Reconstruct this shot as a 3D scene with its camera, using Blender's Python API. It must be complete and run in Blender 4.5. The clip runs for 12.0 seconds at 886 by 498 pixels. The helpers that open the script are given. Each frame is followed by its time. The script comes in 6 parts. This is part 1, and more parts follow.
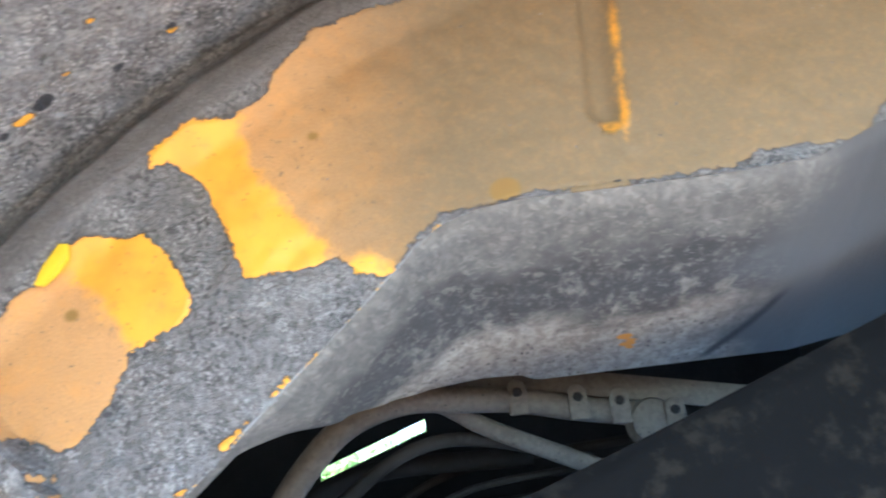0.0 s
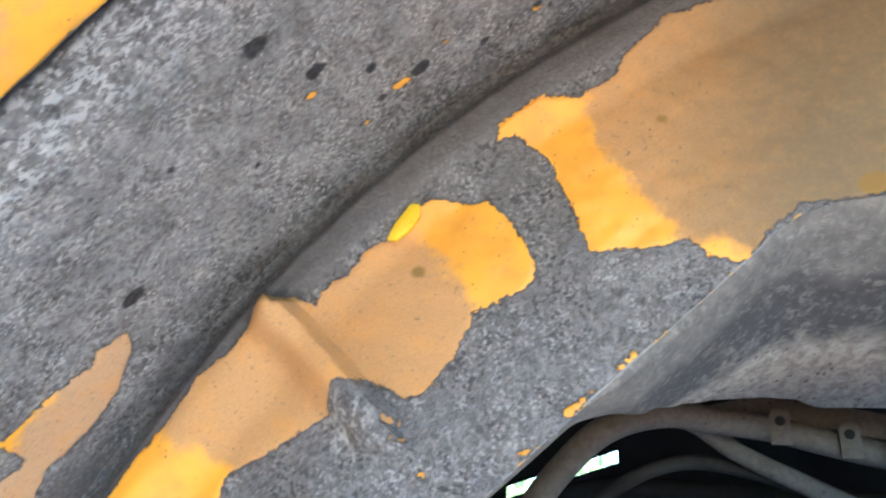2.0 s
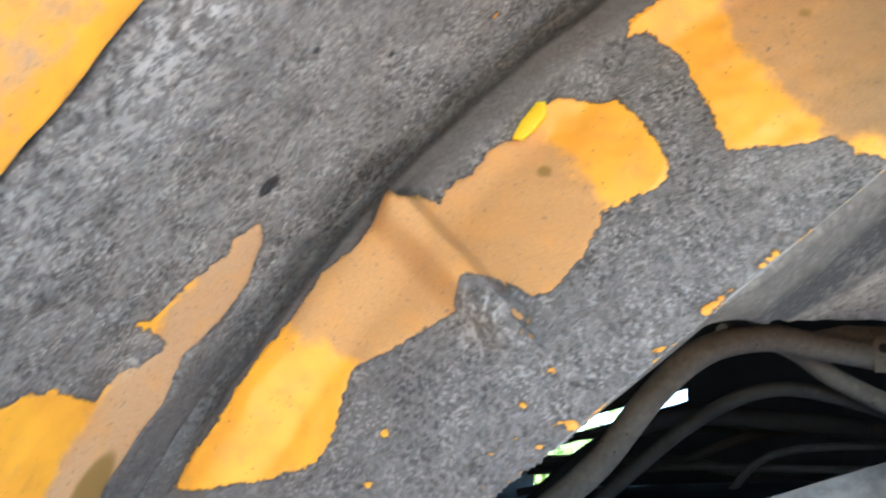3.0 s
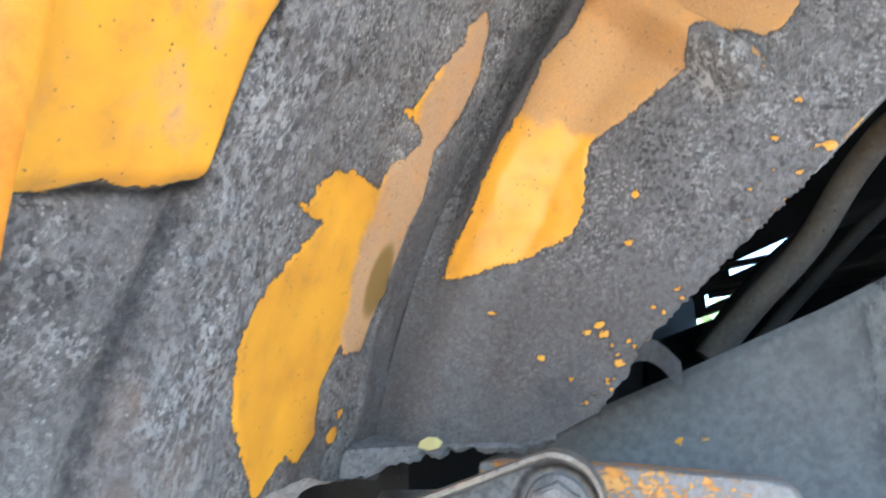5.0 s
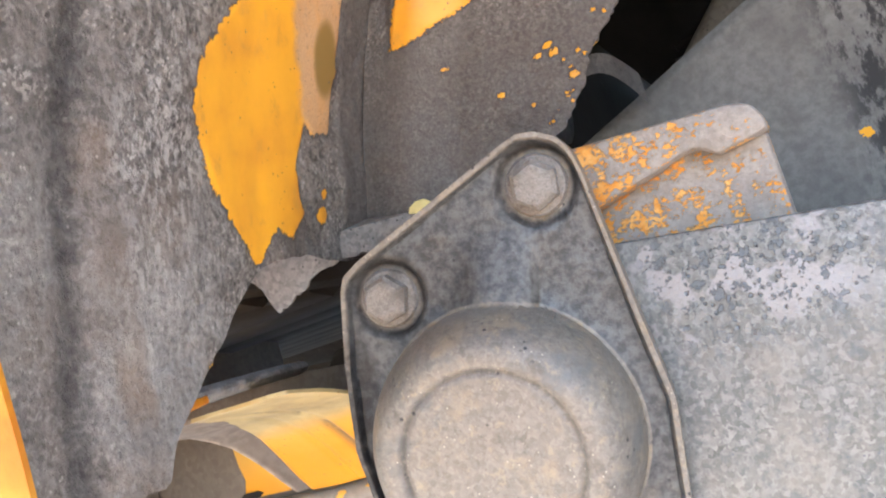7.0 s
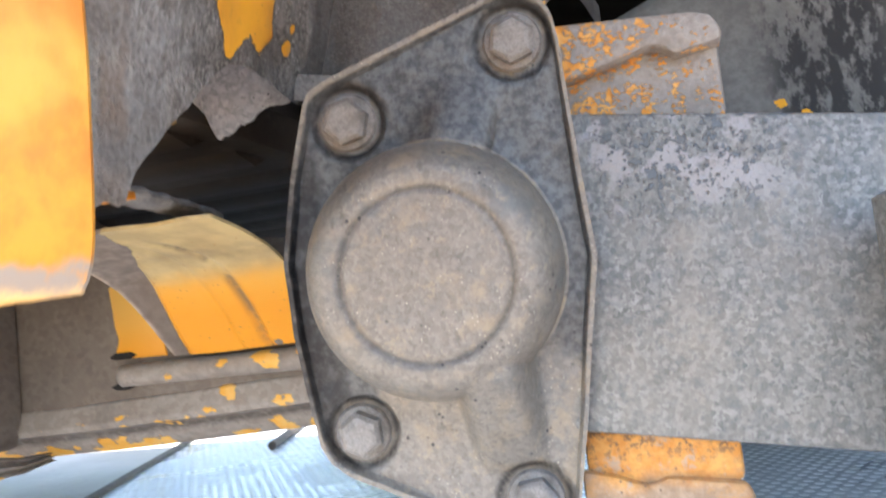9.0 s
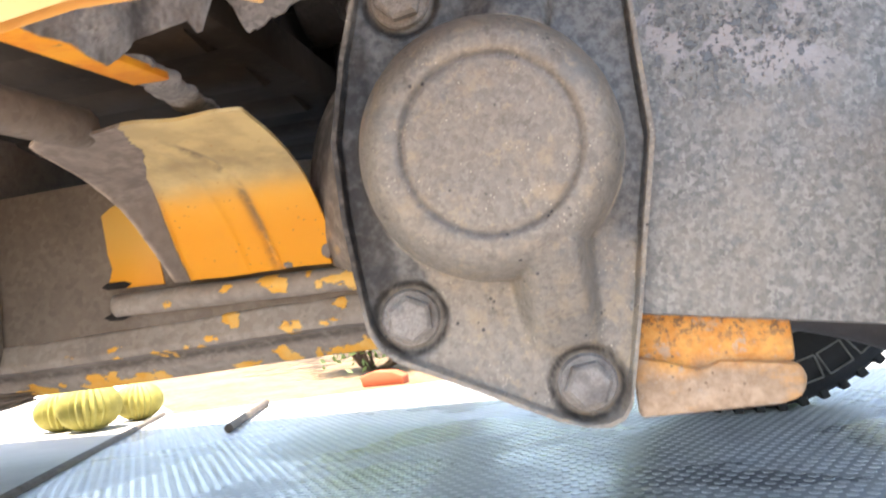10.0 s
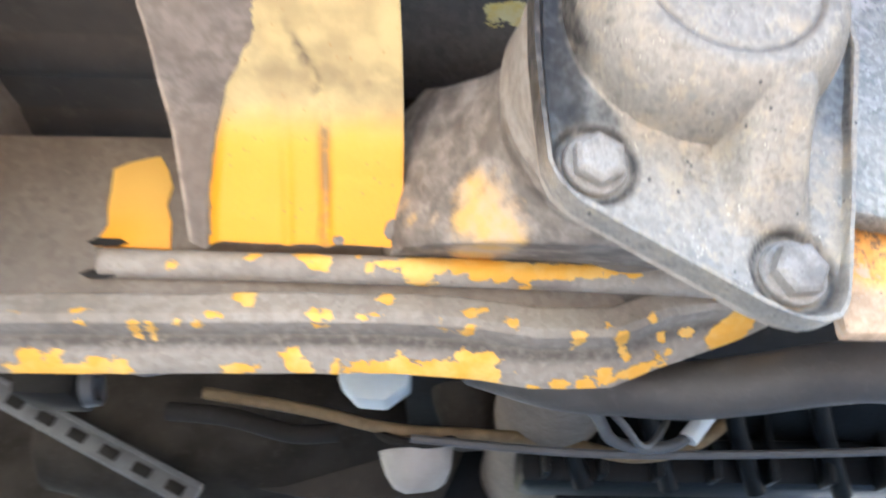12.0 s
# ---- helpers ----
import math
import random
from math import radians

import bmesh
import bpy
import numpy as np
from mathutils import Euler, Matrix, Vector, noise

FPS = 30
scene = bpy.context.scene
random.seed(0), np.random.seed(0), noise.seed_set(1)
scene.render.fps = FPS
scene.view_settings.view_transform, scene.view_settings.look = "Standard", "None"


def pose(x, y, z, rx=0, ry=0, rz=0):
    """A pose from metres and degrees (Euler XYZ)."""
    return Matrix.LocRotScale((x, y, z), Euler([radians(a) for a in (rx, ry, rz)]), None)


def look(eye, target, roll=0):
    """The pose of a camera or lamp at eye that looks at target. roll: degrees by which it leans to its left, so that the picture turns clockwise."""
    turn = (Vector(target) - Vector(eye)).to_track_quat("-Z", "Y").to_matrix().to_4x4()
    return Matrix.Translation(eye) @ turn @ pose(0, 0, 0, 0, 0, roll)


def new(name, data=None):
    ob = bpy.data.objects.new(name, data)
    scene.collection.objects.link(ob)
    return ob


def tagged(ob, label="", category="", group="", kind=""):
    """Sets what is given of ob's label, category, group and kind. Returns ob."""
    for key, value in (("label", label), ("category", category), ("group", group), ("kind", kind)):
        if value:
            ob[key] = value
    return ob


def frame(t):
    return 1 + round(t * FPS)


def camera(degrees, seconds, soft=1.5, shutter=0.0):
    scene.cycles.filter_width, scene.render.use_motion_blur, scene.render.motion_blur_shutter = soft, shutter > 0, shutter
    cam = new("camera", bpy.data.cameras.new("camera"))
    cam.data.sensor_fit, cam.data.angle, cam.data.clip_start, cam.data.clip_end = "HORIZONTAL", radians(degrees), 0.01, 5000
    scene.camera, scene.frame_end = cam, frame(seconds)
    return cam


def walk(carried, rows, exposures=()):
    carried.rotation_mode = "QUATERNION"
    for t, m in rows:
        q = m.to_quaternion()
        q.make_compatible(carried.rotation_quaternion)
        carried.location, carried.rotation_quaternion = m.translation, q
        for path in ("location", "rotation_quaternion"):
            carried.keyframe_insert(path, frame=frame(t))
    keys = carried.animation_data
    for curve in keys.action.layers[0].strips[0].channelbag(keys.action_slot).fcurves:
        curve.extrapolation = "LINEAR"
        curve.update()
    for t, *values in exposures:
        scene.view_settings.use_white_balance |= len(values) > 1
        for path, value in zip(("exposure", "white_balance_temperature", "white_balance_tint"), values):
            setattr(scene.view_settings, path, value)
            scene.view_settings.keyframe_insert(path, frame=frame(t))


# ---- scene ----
cam = camera(59.3, 12.0, 2.0, 0.5)
PATH = [
    (0, (0.381, 0.143, 0.549), (0.275, 2.03, 1.205), -6.6),
    (0.5, (0.348, 0.143, 0.549), (0.137, 2.009, 1.237), -3.5),
    (1, (0.325, 0.142, 0.542), (0.014, 1.958, 1.318), -1.1),
    (1.5, (0.303, 0.138, 0.535), (-0.094, 1.936, 1.316), 1.2),
    (2, (0.28, 0.137, 0.523), (-0.183, 1.929, 1.281), 2.9),
    (2.5, (0.26, 0.139, 0.512), (-0.255, 1.939, 1.217), 3.9),
    (2.6, (0.253, 0.14, 0.510), (-0.259, 1.945, 1.202), 4.1),
    (2.8, (0.248, 0.141, 0.505), (-0.307, 1.945, 1.166), 4.8),
    (3, (0.237, 0.141, 0.497), (-0.337, 1.949, 1.132), 4.9),
    (3.3, (0.224, 0.141, 0.488), (-0.403, 1.948, 1.071), 6.4),
    (3.5, (0.219, 0.137, 0.474), (-0.431, 1.941, 1.044), 4.9),
    (3.7, (0.212, 0.134, 0.465), (-0.466, 1.934, 1.012), 4.6),
    (5.3, (0.165, 0.118, 0.412), (-0.653, 1.891, 0.846), -5.1),
    (5.5, (0.171, 0.118, 0.404), (-0.636, 1.896, 0.839), -7.4),
    (6, (0.168, 0.118, 0.368), (-0.629, 1.913, 0.748), -17),
    (6.5, (0.174, 0.12, 0.353), (-0.667, 1.912, 0.638), -19.7),
    (6.7, (0.168, 0.124, 0.347), (-0.682, 1.918, 0.592), -19.1),
    (8.3, (0.166, 0.102, 0.319), (-0.616, 1.935, 0.493), -11.5),
    (8.5, (0.157, 0.097, 0.305), (-0.579, 1.949, 0.472), -9.6),
    (9, (0.126, 0.097, 0.276), (-0.428, 2.011, 0.444), -6.6),
    (9.5, (0.099, 0.109, 0.251), (-0.336, 2.056, 0.401), -6.4),
    (9.8, (0.083, 0.099, 0.236), (-0.325, 2.050, 0.397), -6.4),
    (10, (0.072, 0.095, 0.230), (-0.341, 2.046, 0.388), -6.3),
    (10.5, (0.08, 0.049, 0.192), (-0.374, 1.995, 0.291), -6.6),
    (11, (0.093, 0.049, 0.176), (-0.477, 1.954, 0.391), -4),
    (11.2, (0.052, 0.071, 0.162), (-0.534, 1.949, 0.522), -1.3),
    (11.5, (-0.012, 0.111, 0.108), (-0.429, 1.933, 0.819), 2.8),
    (12, (-0.065, 0.185, 0.064), (-0.102, 1.951, 1.002), 2.5),
]
EXPOSURES = [(0.0, 3.48, 5050, 0), (2.5, 3.13, 5250, 0), (3.5, 3.2, 5600, 0), (5.5, 3.08, 5400, 2), (6.0, 3.42, 6000, 8), (6.7, 3.15, 6800, 12), (8.5, 2.9, 6450, 11), (9.0, 2.65, 6600, 11), (9.5, 2.7, 6800, 10), (10.0, 2.55, 7200, 15), (10.5, 2.45, 9200, 25), (11.2, 2.45, 9500, 26), (11.7, 3.28, 7200, 11), (12.0, 3.4, 6380, 9)]
walk(cam, [(t, look(eye, target, roll)) for t, eye, target, roll in PATH], EXPOSURES)

# ---- daylight ----
SUN_UP, SUN_FROM = radians(73), radians(128)   # height, and bearing from +y towards -x
world = bpy.data.worlds.new("sky")
scene.world = world
world.use_nodes = True
wn, wl = world.node_tree.nodes, world.node_tree.links
sky = wn.new("ShaderNodeTexSky")
sky.sky_type = "NISHITA"
sky.sun_disc = False
sky.sun_elevation, sky.sun_rotation = SUN_UP, -SUN_FROM
wl.new(sky.outputs[0], wn["Background"].inputs[0])
wn["Background"].inputs[1].default_value = 0.15
sun = new("sun", bpy.data.lights.new("sun", "SUN"))
sun.data.energy, sun.data.angle, sun.data.color = 4.5, radians(0.6), (1.0, 0.95, 0.87)
sun_way = Vector((-math.sin(SUN_FROM) * math.cos(SUN_UP), math.cos(SUN_FROM) * math.cos(SUN_UP), math.sin(SUN_UP)))
sun.matrix_world = look(tuple(sun_way * 20), (0, 0, 0))


# ---- materials ----
class Mat:
    """A small builder of node materials."""

    def __init__(self, name):
        self.m = bpy.data.materials.new(name)
        self.m.use_nodes = True
        self.t = self.m.node_tree
        self.n, self.l = self.t.nodes, self.t.links
        self.b = self.n["Principled BSDF"]
        self.geo = self.n.new("ShaderNodeTexCoord").outputs["Object"]

    def put(self, node, key, v):
        if hasattr(v, "default_value"):
            self.l.new(v, node.inputs[key])
        elif v is not None:
            sock = node.inputs[key]
            sock.default_value = (*v, 1.0) if isinstance(v, tuple) and len(v) == 3 and sock.type == "RGBA" else v

    def noise(self, scale, detail=4.0, rough=0.55, vec=None, warp=0.0):
        n = self.n.new("ShaderNodeTexNoise")
        for k, v in (("Scale", scale), ("Detail", detail), ("Roughness", rough), ("Distortion", warp)):
            n.inputs[k].default_value = v
        self.l.new(vec or self.geo, n.inputs["Vector"])
        return n.outputs["Fac"]

    def cells(self, scale, out="Distance", feature="F1", vec=None):
        n = self.n.new("ShaderNodeTexVoronoi")
        n.feature = feature
        n.inputs["Scale"].default_value = scale
        self.l.new(vec or self.geo, n.inputs["Vector"])
        return n.outputs[out]

    def bent(self, amount, scale):
        """Places shaken by noise, for ragged cells."""
        n = self.n.new("ShaderNodeTexNoise")
        n.inputs["Scale"].default_value = scale
        self.l.new(self.geo, n.inputs["Vector"])
        m = self.n.new("ShaderNodeVectorMath")
        m.operation = "MULTIPLY_ADD"
        self.l.new(n.outputs["Color"], m.inputs[0])
        m.inputs[1].default_value = (amount * 2,) * 3
        self.l.new(self.geo, m.inputs[2])
        return m.outputs[0]

    def math(self, op, a, b=None, c=None):
        n = self.n.new("ShaderNodeMath")
        n.operation = op
        for i, v in enumerate((a, b, c)):
            if v is not None:
                self.put(n, i, v)
        return n.outputs[0]

    def ramp(self, v, a, b, lo=0.0, hi=1.0):
        n = self.n.new("ShaderNodeMapRange")
        n.interpolation_type = "SMOOTHSTEP"
        self.put(n, 0, v)
        for i, x in ((1, a), (2, b), (3, lo), (4, hi)):
            n.inputs[i].default_value = x
        return n.outputs[0]

    def mix(self, f, a, b):
        n = self.n.new("ShaderNodeMix")
        n.data_type = "RGBA"
        self.put(n, 0, f)
        self.put(n, 6, a)
        self.put(n, 7, b)
        return n.outputs[2]

    def attr(self, name):
        n = self.n.new("ShaderNodeAttribute")
        n.attribute_name = name
        return n.outputs["Fac"]

    def axis(self, i):
        n = self.n.new("ShaderNodeSeparateXYZ")
        self.l.new(self.geo, n.inputs[0])
        return n.outputs[i]

    def stretch(self, x, y, z):
        n = self.n.new("ShaderNodeMapping")
        self.l.new(self.geo, n.inputs[0])
        n.inputs["Scale"].default_value = (x, y, z)
        return n.outputs[0]

    def done(self, color, rough, metal=0.0, height=None, depth=0.001, spec=0.5):
        self.put(self.b, "Base Color", color)
        self.put(self.b, "Roughness", rough)
        self.put(self.b, "Metallic", metal)
        self.put(self.b, "Specular IOR Level", spec)
        if height is not None:
            n = self.n.new("ShaderNodeBump")
            n.inputs["Distance"].default_value = depth
            self.l.new(height, n.inputs["Height"])
            self.l.new(n.outputs[0], self.b.inputs["Normal"])
        return self.m


YELLOW, PEACH, TAN = (0.86, 0.415, 0.03), (0.54, 0.30, 0.115), (0.2, 0.15, 0.08)


def undercoat(name, base, pale, coarse, dust=PEACH, relief=0.0016, mottle=0.3, blotch=0.35, plates=1.0):
    """Grey undercoat, chipped and flaked down to old yellow paint where the paint attribute is positive."""
    k = Mat(name)
    fine, mid, big = k.noise(1300, 3), k.noise(330, 6, 0.65), k.noise(28, 5, 0.6)
    chips = k.cells(coarse)
    grain = k.math("ADD", k.math("MULTIPLY", k.cells(430, "Color", vec=k.bent(0.0025, 300)), 0.55), k.math("MULTIPLY", mid, 0.6))
    grey = k.mix(k.ramp(grain, 0.3, 0.85), base, pale)
    plate = k.math("ADD", k.math("MULTIPLY", k.cells(coarse * 0.42, "Color", vec=k.bent(min(0.006, 1.2 / coarse), 110)), 0.6), k.math("MULTIPLY", k.noise(coarse * 0.5, 6, 0.7), 0.4))
    grey = k.mix(k.ramp(plate, 0.52, 0.66, 0.0, 0.4 * plates), grey, tuple(min(1.0, c * 1.12) for c in pale))
    grey = k.mix(k.ramp(plate, 0.46, 0.34, 0.0, 0.5 * plates), grey, (base[0] * 0.72, base[1] * 0.7, base[2] * 0.64))
    # pale specks in the colour stand for glints on the grain
    glint = k.math("MULTIPLY", k.ramp(k.cells(680, "Color", vec=k.bent(0.001, 500)), 0.66, 0.72), k.ramp(k.noise(45, 4, 0.6), 0.4, 0.62))
    grey = k.mix(k.math("MULTIPLY", glint, 0.75), grey, tuple(min(1.0, c * 1.9) for c in pale))
    pit = k.math("MULTIPLY", k.ramp(k.cells(520, "Color", vec=k.bent(0.001, 400)), 0.34, 0.29), k.ramp(k.noise(38, 4, 0.6), 0.38, 0.6))
    grey = k.mix(k.math("MULTIPLY", pit, 0.8), grey, tuple(c * 0.35 for c in base))
    grey = k.mix(k.ramp(big, 0.45, 0.7, 0.0, blotch), grey, tuple(c * 0.55 for c in base))
    grey = k.mix(k.ramp(k.noise(75, 4, 0.6), 0.55, 0.75, 0.0, mottle), grey, tuple(c * 0.9 for c in pale))
    grey = k.mix(k.math("MULTIPLY", k.ramp(k.cells(coarse * 1.5), 0.22, 0.1), k.ramp(k.noise(coarse * 0.25, 3), 0.5, 0.6)), grey, tuple(min(1.0, c * 2.1) for c in pale))
    grey = k.mix(k.math("MULTIPLY", k.ramp(k.cells(coarse * 0.8), 0.26, 0.12), k.ramp(k.noise(coarse * 0.2 + 7, 3), 0.52, 0.6)), grey, tuple(c * 0.35 for c in base))
    grey = k.mix(k.math("MULTIPLY", k.attr("bright"), k.ramp(k.noise(240, 5, 0.72, k.stretch(1, 1, 0.6)), 0.5, 0.56)), grey, (0.72, 0.7, 0.66))
    grey = k.mix(k.math("MULTIPLY", k.attr("pale"), k.ramp(k.math("ADD", k.math("MULTIPLY", k.noise(60, 4, 0.6), 0.5), k.math("MULTIPLY", mid, 0.5)), 0.36, 0.58, 0.25, 1.0)), grey, (0.68, 0.665, 0.63))
    grey = k.mix(k.attr("stain"), grey, (0.3, 0.215, 0.15))
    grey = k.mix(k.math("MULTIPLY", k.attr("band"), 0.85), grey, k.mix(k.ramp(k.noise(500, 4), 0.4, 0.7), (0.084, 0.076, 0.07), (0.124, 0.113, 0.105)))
    # real blots, and the shade painted along the crease, go near black
    blackened = k.math("MULTIPLY_ADD", k.math("SUBTRACT", k.noise(220, 5), 0.5), 0.55, k.attr("oil_shade"))
    blackened = k.ramp(blackened, 0.15, 0.8)
    grey = k.mix(blackened, grey, (0.03, 0.03, 0.031))
    rag = k.math("MULTIPLY_ADD", k.math("SUBTRACT", k.noise(260, 6, 0.72), 0.5), 0.0085, k.attr("paint"))
    rag = k.math("MULTIPLY_ADD", k.math("SUBTRACT", k.noise(60, 2), 0.5), 0.006, rag)
    lay = k.ramp(rag, -0.00015, 0.00025)
    hole = k.ramp(k.noise(260, 3), 0.735, 0.755)
    lay = k.math("MULTIPLY", lay, k.math("SUBTRACT", 1.0, k.math("MULTIPLY", hole, 0.8)))
    old = k.mix(k.ramp(k.noise(35, 4), 0.35, 0.7), YELLOW, (0.74, 0.33, 0.03))
    old = k.mix(k.ramp(k.noise(70, 6, 0.68), 0.55, 0.7, 0.0, 0.6), old, (0.6, 0.3, 0.05))
    old = k.mix(k.math("MULTIPLY", k.ramp(k.cells(260), 0.16, 0.08), k.ramp(k.noise(50, 3), 0.5, 0.58)), old, (0.16, 0.1, 0.05))
    film = k.math("MULTIPLY_ADD", k.math("SUBTRACT", k.noise(90, 5, 0.65), 0.5), 0.02, k.attr("dust"))
    film = k.math("MULTIPLY", k.ramp(film, -0.004, 0.005), k.ramp(k.noise(300, 4), 0.2, 0.6, 0.93, 1.0))
    grime_shade = k.mix(k.attr("murk"), dust, TAN)
    grime_shade = k.mix(k.ramp(k.noise(420, 3), 0.6, 0.75), grime_shade, (0.2, 0.15, 0.09))
    grime_shade = k.mix(k.ramp(k.noise(950, 4, 0.7), 0.35, 0.65, 0.0, 0.45), grime_shade, k.mix(0.55, grime_shade, (0.14, 0.075, 0.03)))
    grime_shade = k.mix(k.math("MULTIPLY", k.ramp(k.noise(55, 6, 0.68), 0.45, 0.68, 0.0, 0.4), k.math("SUBTRACT", 1.0, k.math("MULTIPLY", k.attr("murk"), 0.9))), grime_shade, (0.62, 0.29, 0.06))
    old = k.mix(film, old, grime_shade)
    old = k.mix(k.ramp(k.attr("oil_shade"), 0.2, 0.7), old, (0.24, 0.145, 0.035))
    col = k.mix(lay, grey, old)
    # thin dark line round the paint: the shadow of its thickness, painted in
    edge = k.math("MULTIPLY", k.ramp(rag, -0.0016, -0.0002), k.ramp(rag, 0.0005, 0.0, 0.0, 0.6))
    col = k.mix(edge, col, tuple(c * 0.35 for c in base))
    h = k.math("MULTIPLY", k.math("SUBTRACT", 1.0, lay), k.math("ADD", k.math("MULTIPLY", mid, 1.2), k.math("ADD", k.math("MULTIPLY", chips, 0.7), k.math("MULTIPLY", fine, 0.5))))
    h = k.math("ADD", k.math("MULTIPLY", h, k.math("SUBTRACT", 1.0, k.math("MULTIPLY", k.attr("band"), 0.75))), k.math("MULTIPLY", lay, 0.9))
    return k.done(col, k.mix(lay, k.mix(k.ramp(mid, 0.4, 0.62), (0.72, 0.72, 0.72), (0.46, 0.46, 0.46)), k.mix(film, (0.38, 0.38, 0.38), (0.85, 0.85, 0.85))), 0.0, h, relief)


def steel(name, base, pale, dark, rough=0.6, metal=0.0, grain=160, blot=22, depth=0.0006, flake=None, amount=0.6, key=None, dots=1.0):
    """Weathered metal with blotches and dirt, flakes of old paint where given, and keyed dark creases."""
    k = Mat(name)
    mid, big, fine = k.noise(grain * 2.2, 7, 0.68), k.noise(blot, 6, 0.62), k.noise(grain * 7, 3)
    grit = k.math("ADD", k.math("MULTIPLY", k.cells(grain * 4, "Color", vec=k.bent(0.002, 320)), 0.5), k.math("MULTIPLY", mid, 0.6))
    col = k.mix(k.ramp(grit, 0.2, 0.95), base, pale)
    col = k.mix(k.ramp(big, 0.46, 0.72, 0.0, 0.65), col, dark)
    col = k.mix(k.ramp(fine, 0.6, 0.72, 0.0, 0.45), col, pale)
    col = k.mix(k.math("MULTIPLY", k.ramp(k.cells(grain * 2.5), 0.22, 0.1), k.ramp(k.noise(grain * 0.4, 3), 0.52, 0.6, 0.0, dots)), col, tuple(c * 0.5 for c in dark))
    h = k.math("ADD", mid, k.math("MULTIPLY", fine, 0.4))
    if flake:
        on = k.ramp(k.math("MULTIPLY_ADD", k.math("SUBTRACT", k.noise(75, 3, 0.6, k.stretch(0.6, 1, 1.5)), 0.5), 0.017, k.math("MULTIPLY_ADD", k.math("SUBTRACT", k.noise(420, 4, 0.7), 0.5), 0.007, k.attr(key))), 0.0, 0.0005) if key else k.ramp(k.math("ADD", k.math("MULTIPLY", k.noise(blot * 1.7, 3, 0.5), 0.6), k.math("MULTIPLY", k.noise(grain * 1.2, 5, 0.7), 0.4)), amount, amount + 0.012)
        if key:
            col = k.mix(k.math("MULTIPLY", k.attr("grime_shade"), k.ramp(k.noise(200, 5), 0.3, 0.6, 0.4, 0.9)), col, tuple(v * 0.55 for v in dark))
        col = k.mix(on, col, k.mix(k.ramp(k.noise(38, 5, 0.65), 0.4, 0.65), flake, (flake[0] * 1.03, flake[1] * 1.25, flake[2] * 2.6)))
        h = k.math("ADD", h, k.math("MULTIPLY", on, 0.8))
    return k.done(col, k.ramp(mid, 0.3, 0.7, rough - 0.1, rough + 0.12), metal, h, depth)


def plain(name, base, rough=0.6, vary=0.35, scale=30, metal=0.0, depth=0.0006):
    k = Mat(name)
    a = k.noise(scale, 4)
    col = k.mix(k.ramp(a, 0.3, 0.7), tuple(c * (1 - vary) for c in base), base)
    col = k.mix(k.ramp(k.noise(scale * 6, 3), 0.55, 0.75, 0.0, vary), col, tuple(min(1, c * 1.35) for c in base))
    return k.done(col, rough, metal, k.noise(scale * 8, 4), depth)


M_PANEL = undercoat("panel_undercoat", (0.13, 0.124, 0.117), (0.235, 0.226, 0.214), 700, mottle=0.14, blotch=0.25, plates=0.4)
M_WALL = undercoat("wall_undercoat", (0.125, 0.118, 0.109), (0.335, 0.316, 0.29), 200, (0.58, 0.36, 0.185), 0.0026, 0.4, 0.5, 0.75)
k = Mat("dusty_floor_pan")
mid, blot = k.noise(170, 7, 0.68, k.stretch(1, 0.4, 1)), k.noise(60, 6, 0.62, k.stretch(1, 0.4, 1))
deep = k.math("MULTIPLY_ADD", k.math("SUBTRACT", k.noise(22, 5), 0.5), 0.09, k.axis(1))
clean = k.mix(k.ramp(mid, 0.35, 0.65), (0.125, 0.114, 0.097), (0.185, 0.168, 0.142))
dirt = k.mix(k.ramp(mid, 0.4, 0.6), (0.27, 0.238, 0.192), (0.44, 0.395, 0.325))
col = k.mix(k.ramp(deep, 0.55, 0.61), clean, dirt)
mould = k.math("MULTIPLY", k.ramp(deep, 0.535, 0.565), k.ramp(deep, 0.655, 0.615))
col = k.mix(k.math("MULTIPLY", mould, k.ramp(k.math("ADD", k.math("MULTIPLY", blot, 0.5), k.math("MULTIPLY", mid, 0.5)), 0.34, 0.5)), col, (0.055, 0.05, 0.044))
col = k.mix(k.math("MULTIPLY", k.ramp(k.cells(170, vec=k.stretch(1, 0.45, 1)), 0.3, 0.15), k.ramp(k.noise(50, 3), 0.46, 0.58)), col, (0.12, 0.105, 0.09))
crust = k.math("ADD", k.math("MULTIPLY", k.cells(330, "Color", vec=k.bent(0.006, 140)), 0.45), k.math("MULTIPLY", k.noise(120, 7, 0.72, k.stretch(1, 0.45, 1)), 0.5))
col = k.mix(k.ramp(crust, 0.52, 0.68, 0.0, 0.25), col, (0.42, 0.385, 0.32))
col = k.mix(k.ramp(crust, 0.44, 0.33, 0.0, 0.3), col, (0.085, 0.08, 0.07))
# painted shading: the shelf's rear end is toned down by x
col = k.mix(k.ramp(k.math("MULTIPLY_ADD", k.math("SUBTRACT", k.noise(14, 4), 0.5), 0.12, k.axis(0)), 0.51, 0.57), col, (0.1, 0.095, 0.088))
col = k.mix(k.ramp(k.math("MULTIPLY_ADD", k.math("SUBTRACT", k.noise(120, 4), 0.5), 0.005, k.attr("paint")), -0.001, 0.0), col, (0.62, 0.28, 0.04))
col = k.mix(k.attr("oil_shade"), col, (0.02, 0.02, 0.02))
M_SHELF = k.done(col, 0.8, 0.0, mid, 0.0006)
M_TORN = steel("torn_undercoat", (0.12, 0.115, 0.108), (0.26, 0.245, 0.225), (0.08, 0.08, 0.08), 0.8, 0, 110, 14)
k = Mat("cover_steel")
